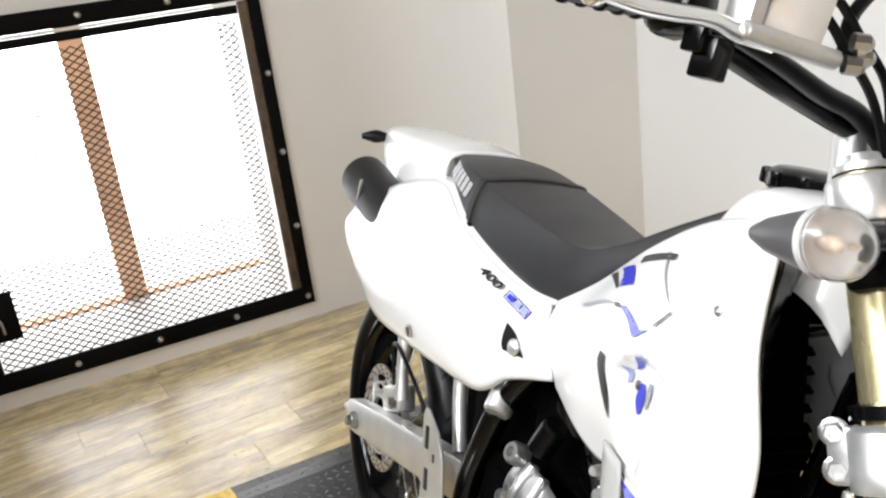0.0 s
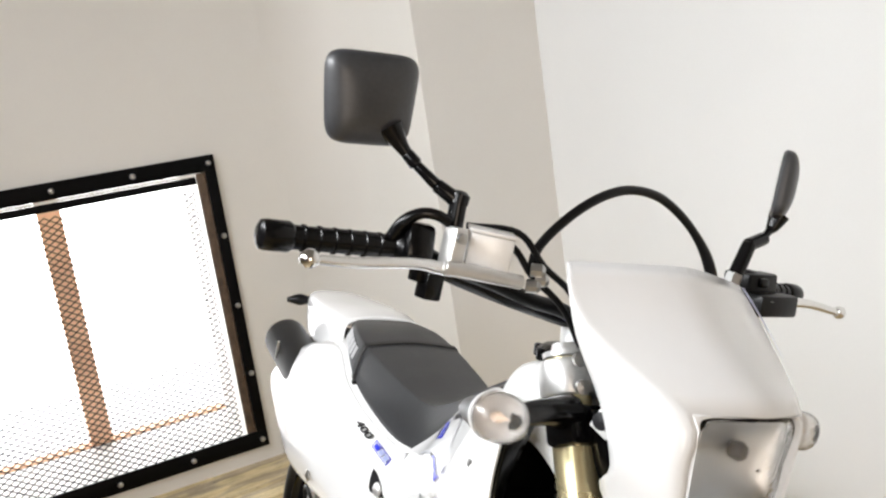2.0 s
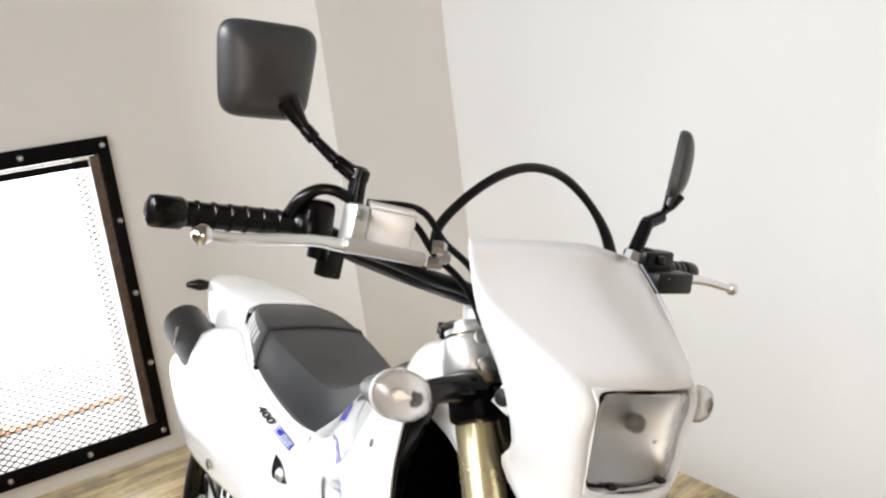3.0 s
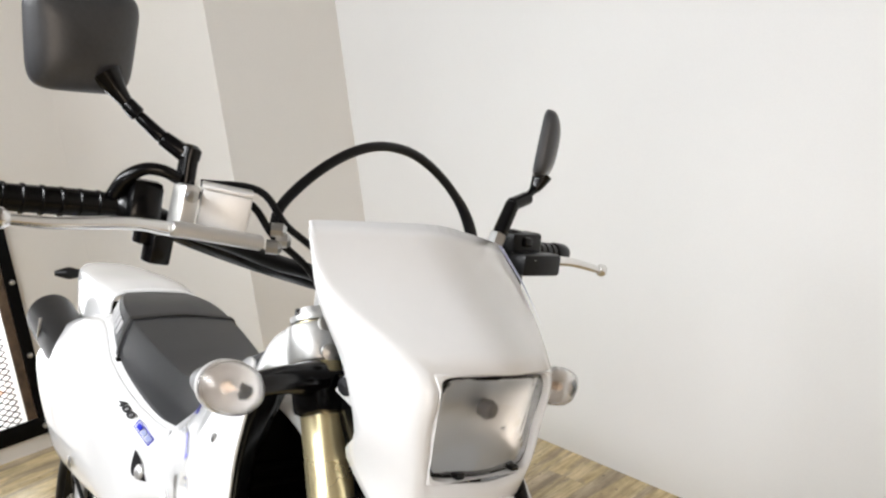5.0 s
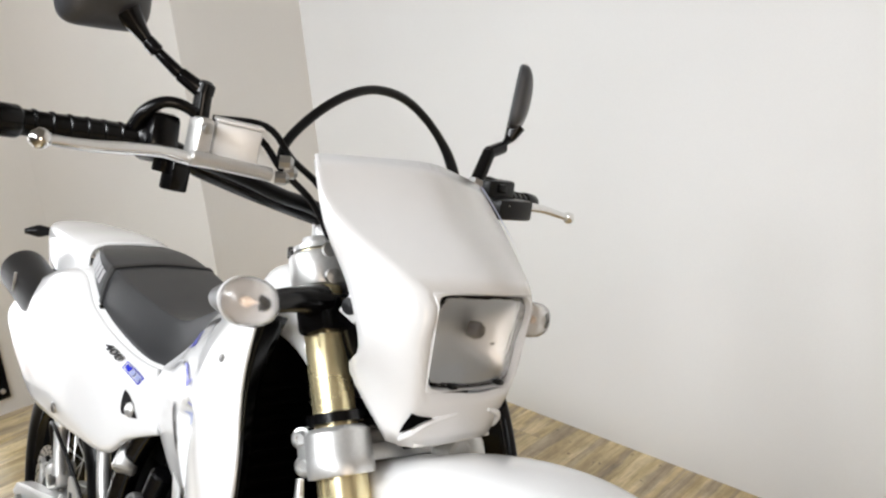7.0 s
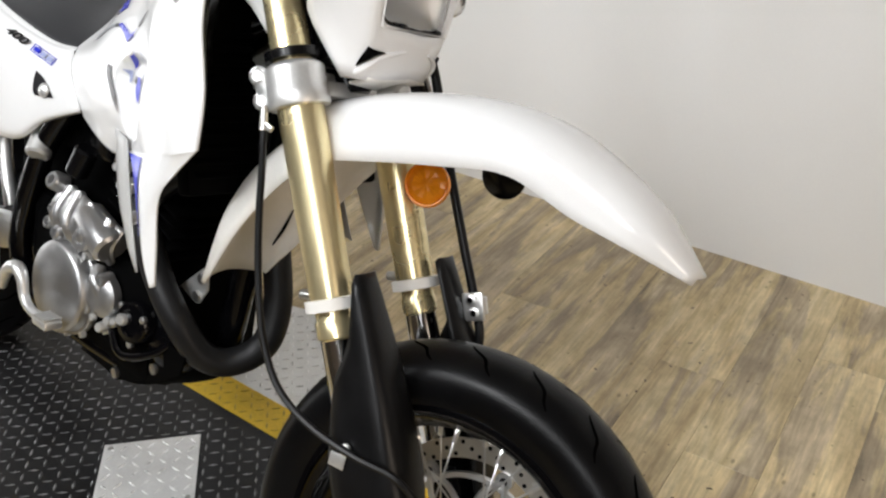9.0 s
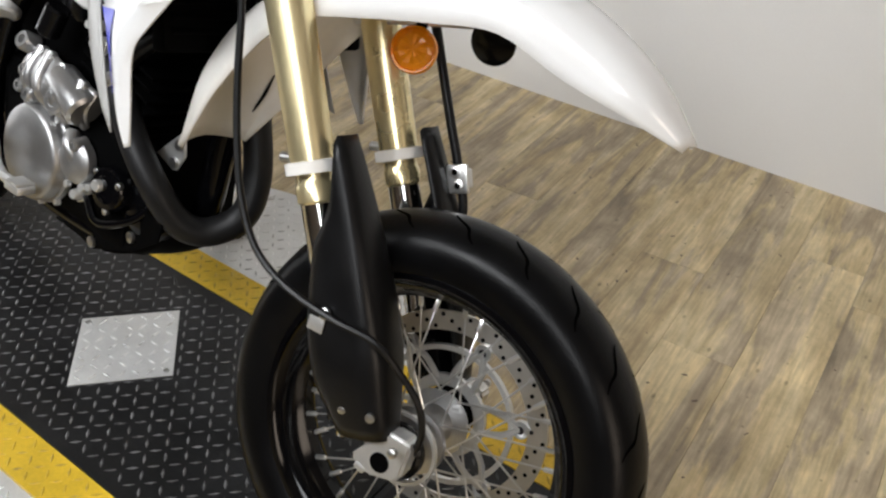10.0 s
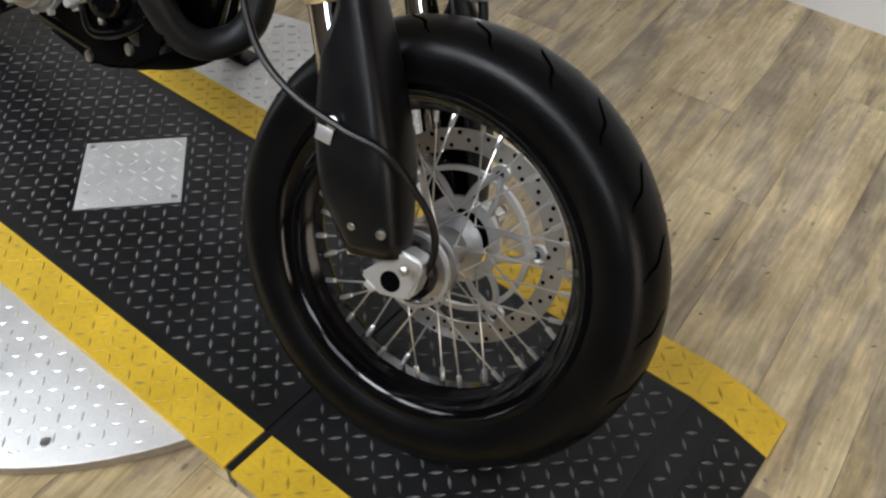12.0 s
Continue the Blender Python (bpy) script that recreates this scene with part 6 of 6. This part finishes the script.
for x, z, r in ((-0.645, 0.645, 0.008), (-0.628, 0.622, 0.011), (-0.602, 0.580, 0.009), (-0.640, 0.392, 0.009), (-0.662, 0.372, 0.010), (-0.620, 0.400, 0.008), (-0.600, 0.412, 0.012)):
    fit2 = rod((x, -0.085, z), (x + 0.012, -0.135, z + 0.006), r, r * 0.8, 14)
    lathe([(r * 1.25, 0), (r * 1.25, 0.010), (r, 0.012)], (x + 0.004, -0.11, z), (0.2, -1, 0.1), 6, fit2)
    bp("fitting", fit2, ALU, eng, "bright engine fitting")
for pts, r in (([(-0.600, -0.10, 0.590), (-0.560, -0.085, 0.640), (-0.50, -0.07, 0.68)], 0.012),):
    bp("coolant_hose", tube(pts, r, 20, 12), HOSE, eng, "black coolant hose")
bp("carburettor", block((0.09, 0.10, 0.10), Matrix.Translation((-0.80, -0.02, 0.66)) @ pose(0, 0, 0, 0, 14), 0.02), BLACK, eng, "black carburettor")
bp("starter_can", rod((-0.790, -0.112, 0.592), (-0.770, -0.105, 0.640), 0.019, seg=24), BLACK, eng, "black cylinder below the tank")
flt = bp("oil_filter_cover", lathe([(0.036, 0), (0.036, 0.020), (0.031, 0.027), (0.022, 0.029), (0.020, 0.024), (0.0001, 0.024)], (-0.575, -0.100, 0.415), (0.15, -1, 0.1), 28), BLACK_GLOSS, eng, "gloss black filter cover")
for k in range(3):
    an = radians(30 + 120 * k)
    bp("filter_bolt", lathe([(0.006, 0), (0.006, 0.006), (0.0001, 0.008)], (-0.575 + 0.036 * math.cos(an), -0.118, 0.415 + 0.036 * math.sin(an)), (0.15, -1, 0.1), 10), GALV, flt)
bp("oil_line", tube([(-0.640, -0.115, 0.375), (-0.590, -0.125, 0.355), (-0.530, -0.108, 0.380), (-0.50, -0.08, 0.42)], 0.007, 20, 10), BLACK_GLOSS, eng, "gloss black oil line")
bp("lower_case", lathe([(0.052, 0), (0.050, 0.012), (0.040, 0.020), (0.0001, 0.022)], (-0.520, -0.075, 0.400), (0.3, -1, 0.1), 28), BLACK_GLOSS, eng, "gloss black lower cover")
# skid plate, bracket
sk = loft([[(-0.466, -0.075, 0.40), (-0.525, -0.085, 0.332), (-0.62, -0.095, 0.288), (-0.76, -0.10, 0.285)], [(-0.462, 0, 0.385), (-0.515, 0, 0.318), (-0.62, 0, 0.276), (-0.76, 0, 0.272)], [(-0.466, 0.075, 0.40), (-0.525, 0.085, 0.332), (-0.62, 0.095, 0.288), (-0.76, 0.10, 0.285)]], 14, 8)
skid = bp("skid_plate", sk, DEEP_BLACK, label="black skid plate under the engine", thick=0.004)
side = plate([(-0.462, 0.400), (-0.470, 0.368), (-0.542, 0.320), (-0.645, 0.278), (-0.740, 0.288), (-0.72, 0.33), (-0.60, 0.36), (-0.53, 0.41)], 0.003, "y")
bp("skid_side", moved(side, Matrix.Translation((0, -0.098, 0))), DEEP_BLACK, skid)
for x, z in ((-0.534, 0.350), (-0.644, 0.292)):
    bp("skid_bolt", lathe([(0.009, 0), (0.009, 0.005), (0.0001, 0.007)], (x, -0.099, z), (0, -1, 0), 12), GALV, skid)
brk = plate([(-0.545, 0.482), (-0.490, 0.531), (-0.478, 0.529), (-0.474, 0.500), (-0.492, 0.472), (-0.502, 0.470)], 0.004, "y", 0.001)
bk = bp("frame_bracket", moved(brk, Matrix.Translation((0, -0.062, 0))), ALU, label="bare aluminium bracket")
for x, z in ((-0.487, 0.515), (-0.496, 0.484)):
    bp("bracket_bolt", lathe([(0.008, 0), (0.008, 0.005), (0.0001, 0.006)], (x, -0.062, z), (0, -1, 0), 12), GALV, bk)
# side stand, down on the turntable
st = bp("side_stand", tube([(-0.830, 0.125, 0.300), (-0.860, 0.200, 0.255), (-0.895, 0.320, 0.165), (-0.915, 0.395, 0.112)], [0.016, 0.014, 0.013, 0.013], 16, 12), BLACK, label="black side stand, folded down")
bp("stand_foot", moved(block((0.085, 0.045, 0.014), None, 0.005), Matrix.Translation((-0.915, 0.400, 0.109)) @ pose(0, 0, 0, 16.2, 0, 10)), BLACK, st, "black stand foot")
bp("stand_pivot", rod((-0.830, 0.085, 0.300), (-0.830, 0.150, 0.300), 0.020, seg=16), BLACK, st)
for s in (-1, 1):
    bp("inner_fin", loft([[(-0.575, s * 0.170, 0.725), (-0.545, s * 0.176, 0.640), (-0.495, s * 0.184, 0.575)], [(-0.525, s * 0.182, 0.725), (-0.485, s * 0.192, 0.640), (-0.448, s * 0.198, 0.560)]], 12, 3), GREY_FIN, label="pale grey inner blade of the shroud", thick=0.003)
# brake pedal and footpeg
arm = [(-0.905, -0.175, 0.360), (-0.880, -0.180, 0.392), (-0.856, -0.182, 0.412), (-0.830, -0.182, 0.420), (-0.813, -0.182, 0.405), (-0.803, -0.182, 0.378), (-0.776, -0.182, 0.365), (-0.738, -0.182, 0.367)]
pedal = bp("brake_pedal", tube(arm, [0.009, 0.010, 0.0115, 0.0115, 0.0095, 0.0085, 0.0085, 0.008], 36, 12), ALU, label="bright aluminium rear brake pedal")
toe = block((0.046, 0.030, 0.013), Matrix.Translation((-0.718, -0.184, 0.369)) @ pose(0, 0, 0, 0, -4), 0.003)
toe_o = bp("toe_plate", toe, ALU, pedal, "ridged toe plate of the pedal")
for k in range(5):
    bp("toe_ridge", block((0.004, 0.030, 0.005), Matrix.Translation((-0.735 + 0.0085 * k, -0.184, 0.377 + 0.0006 * k)), 0.0008), ALU, toe_o)
peg = block((0.05, 0.085, 0.022), Matrix.Translation((-0.985, -0.20, 0.385)), 0.006)
bp("footpeg", peg, STEEL, label="steel footpeg")
heel = plate([(-1.094, 0.500), (-1.090, 0.514), (-1.078, 0.517), (-1.030, 0.498), (-1.000, 0.466), (-0.975, 0.400), (-0.970, 0.345), (-0.985, 0.325), (-1.040, 0.330), (-1.058, 0.350)], 0.005, "y", 0.0012)
hg = bp("heel_guard", moved(heel, Matrix.Translation((0, -0.155, 0))), ALU, label="bright aluminium heel guard")
# plate is uncut; black blocks on it give the dark of its slots
for x, z, w, h in ((-1.066, 0.472, 0.014, 0.038), (-1.048, 0.405, 0.014, 0.036), (-1.030, 0.452, 0.006, 0.014)):
    bp("guard_slot", block((w, 0.002, h), Matrix.Translation((x, -0.1555, z)) @ pose(0, 0, 0, 0, -12), 0.0008), DECAL_BLACK, hg, "small black block for the dark of a slot in the guard")
bp("stay", tube([(-1.115, -0.088, 0.60), (-1.095, -0.092, 0.53), (-1.050, -0.098, 0.450)], 0.013, 10, 12), ALU, label="bare metal stay")

# swingarm, shock, rear brake
for s in (-1, 1):
    rows = []
    for f, h, w in ((0.0, 0.034, 0.018), (0.1, 0.038, 0.019), (0.5, 0.038, 0.018), (0.88, 0.036, 0.018), (0.97, 0.034, 0.017), (1.0, 0.030, 0.015)):
        c = Vector((-0.985, s * 0.098, 0.425)).lerp(Vector((-1.545, s * 0.122, 0.285)), f)
        rows.append([c + Vector((0, w * y, h * z)) for y, z in ((-1, -0.8), (-0.8, -1), (0.8, -1), (1, -0.8), (1, 0.8), (0.8, 1), (-0.8, 1), (-1, 0.8))])
    sa = bp("swingarm", grid(rows, True, True), ALU, label="brushed aluminium swingarm")
    bp("chain_adjuster", rod((-1.540, s * 0.122, 0.285), (-1.590, s * 0.122, 0.279), 0.009, seg=8), GALV, sa)
    bp("axle_nut", lathe([(0.019, 0), (0.019, 0.010), (0.012, 0.012), (0.012, 0.020), (0.0001, 0.021)], (-1.478, s * 0.139, 0.298), (0, s, 0), 6), GALV, sa)
    bp("hose_guide", block((0.020, 0.016, 0.028), Matrix.Translation((-1.26, s * 0.112, 0.388)), 0.005), ALU, sa)
bp("shock", lathe([(0.020, 0), (0.032, 0.01), (0.026, 0.03), (0.034, 0.04), (0.026, 0.06), (0.034, 0.075), (0.026, 0.095), (0.034, 0.11), (0.026, 0.13), (0.028, 0.20), (0.02, 0.24)], (-1.08, 0.02, 0.42), (0.35, 0, 1), 20, caps=True), ALU, label="rear shock absorber")
rcal = bp("rear_caliper", block((0.085, 0.045, 0.055), Matrix.Translation((-1.375, -0.088, 0.395)) @ pose(0, 0, 0, 0, -25), 0.010), ALU, label="silver rear brake caliper")
bp("caliper_arm", tube([(-1.345, -0.105, 0.545), (-1.325, -0.11, 0.48), (-1.305, -0.11, 0.425)], [0.014, 0.012, 0.015], 8, 12), ALU, rcal)
bp("caliper_bolt", lathe([(0.012, 0), (0.012, 0.010), (0.0001, 0.012)], (-1.345, -0.110, 0.40), (0, -1, 0), 12), GALV, rcal)
bp("brake_line", tube([(-1.38, -0.10, 0.42), (-1.36, -0.12, 0.52), (-1.25, -0.12, 0.50), (-1.15, -0.11, 0.44)], 0.004, 24, 8), HOSE, rcal)
# crumbs and grit lying on the planks
grit_rng = random.Random(11)
gv, gf = [], []
for k in range(150):
    if k < 110:
        x, y = grit_rng.uniform(-1.6, 0.75), grit_rng.uniform(0.50, 1.60)
    else:
        x, y = grit_rng.uniform(-2.88, -1.7), grit_rng.uniform(-0.5, 1.0)
    a, w, d, h = grit_rng.uniform(0, 3.14), grit_rng.uniform(0.002, 0.0065), grit_rng.uniform(0.0014, 0.003), grit_rng.uniform(0.0006, 0.0018)
    n0 = len(gv)
    for p, q, z in ((-w, -d, 0), (w, -d * 0.6, 0), (w * 0.8, d, 0), (-w * 0.9, d * 0.7, 0), (0, 0, h)):
        gv.append((x + math.cos(a) * p - math.sin(a) * q, y + math.sin(a) * p + math.cos(a) * q, FLOOR + 0.0002 + z))
    gf += [(n0, n0 + 1, n0 + 4), (n0 + 1, n0 + 2, n0 + 4), (n0 + 2, n0 + 3, n0 + 4), (n0 + 3, n0, n0 + 4), (n0 + 3, n0 + 2, n0 + 1, n0)]
gm = bpy.data.meshes.new("floor_grit")
gm.from_pydata(gv, [], gf)
gm.materials.append(OLD_WOOD)
tagged(new("floor_grit", gm), "small dark crumbs and grit scattered on the floor", "grit", kind="stuff")

# ---- floor planks ----
PW, PL = 0.152, 0.92
ang = radians(4.0)


def plank_mesh(length):
    b = block((PW - 0.0007, length - 0.0007, 0.004), None, 0.0003, seg=1)
    m = bpy.data.meshes.new("plank")
    b.to_mesh(m)
    b.free()
    m.materials.append(PLANK)
    return m


full = plank_mesh(PL)
rng = random.Random(5)
far = []
for i in range(-48, 48):
    off = rng.random() * PL
    for j in range(-8, 8):
        u, v, length = i * PW, j * PL + off, PL
        flip = 180 if rng.random() < 0.5 else 0
        # cut at the north wall
        top = (YW + 0.10 - 0.2 - math.sin(ang) * u) / math.cos(ang)
        if v - PL / 2 > top - 0.12:
            continue
        if v + PL / 2 > top:
            length = top - (v - PL / 2)
            v = top - length / 2
        x, y = -0.6 + math.cos(ang) * u - math.sin(ang) * v, 0.2 + math.sin(ang) * u + math.cos(ang) * v
        if not (-5.7 < x < 3.9 and -3.45 < y):
            continue
        if -3.5 < x < 2.2 and -2.3 < y:
            ob = new("plank", full if length == PL else plank_mesh(length))
            ob.matrix_world = pose(x, y, FLOOR - 0.002, 0, 0, math.degrees(ang) + flip)
            ob.parent = floor
        else:
            far.append((x, y, length))
vs, fs = [], []
for x, y, length in far:
    k = len(vs)
    for a, b2 in ((-1, -1), (1, -1), (1, 1), (-1, 1)):
        p, q = a * (PW / 2 - 0.0004), b2 * (length / 2 - 0.0004)
        vs.append((x + math.cos(ang) * p - math.sin(ang) * q, y + math.sin(ang) * p + math.cos(ang) * q, FLOOR))
    fs.append((k, k + 1, k + 2, k + 3))
rest = bpy.data.meshes.new("outer_planks")
rest.from_pydata(vs, [], fs)
rest.materials.append(PLANK)
ob = new("outer_planks", rest)
ob.parent = floor
tagged(ob, kind="stuff")
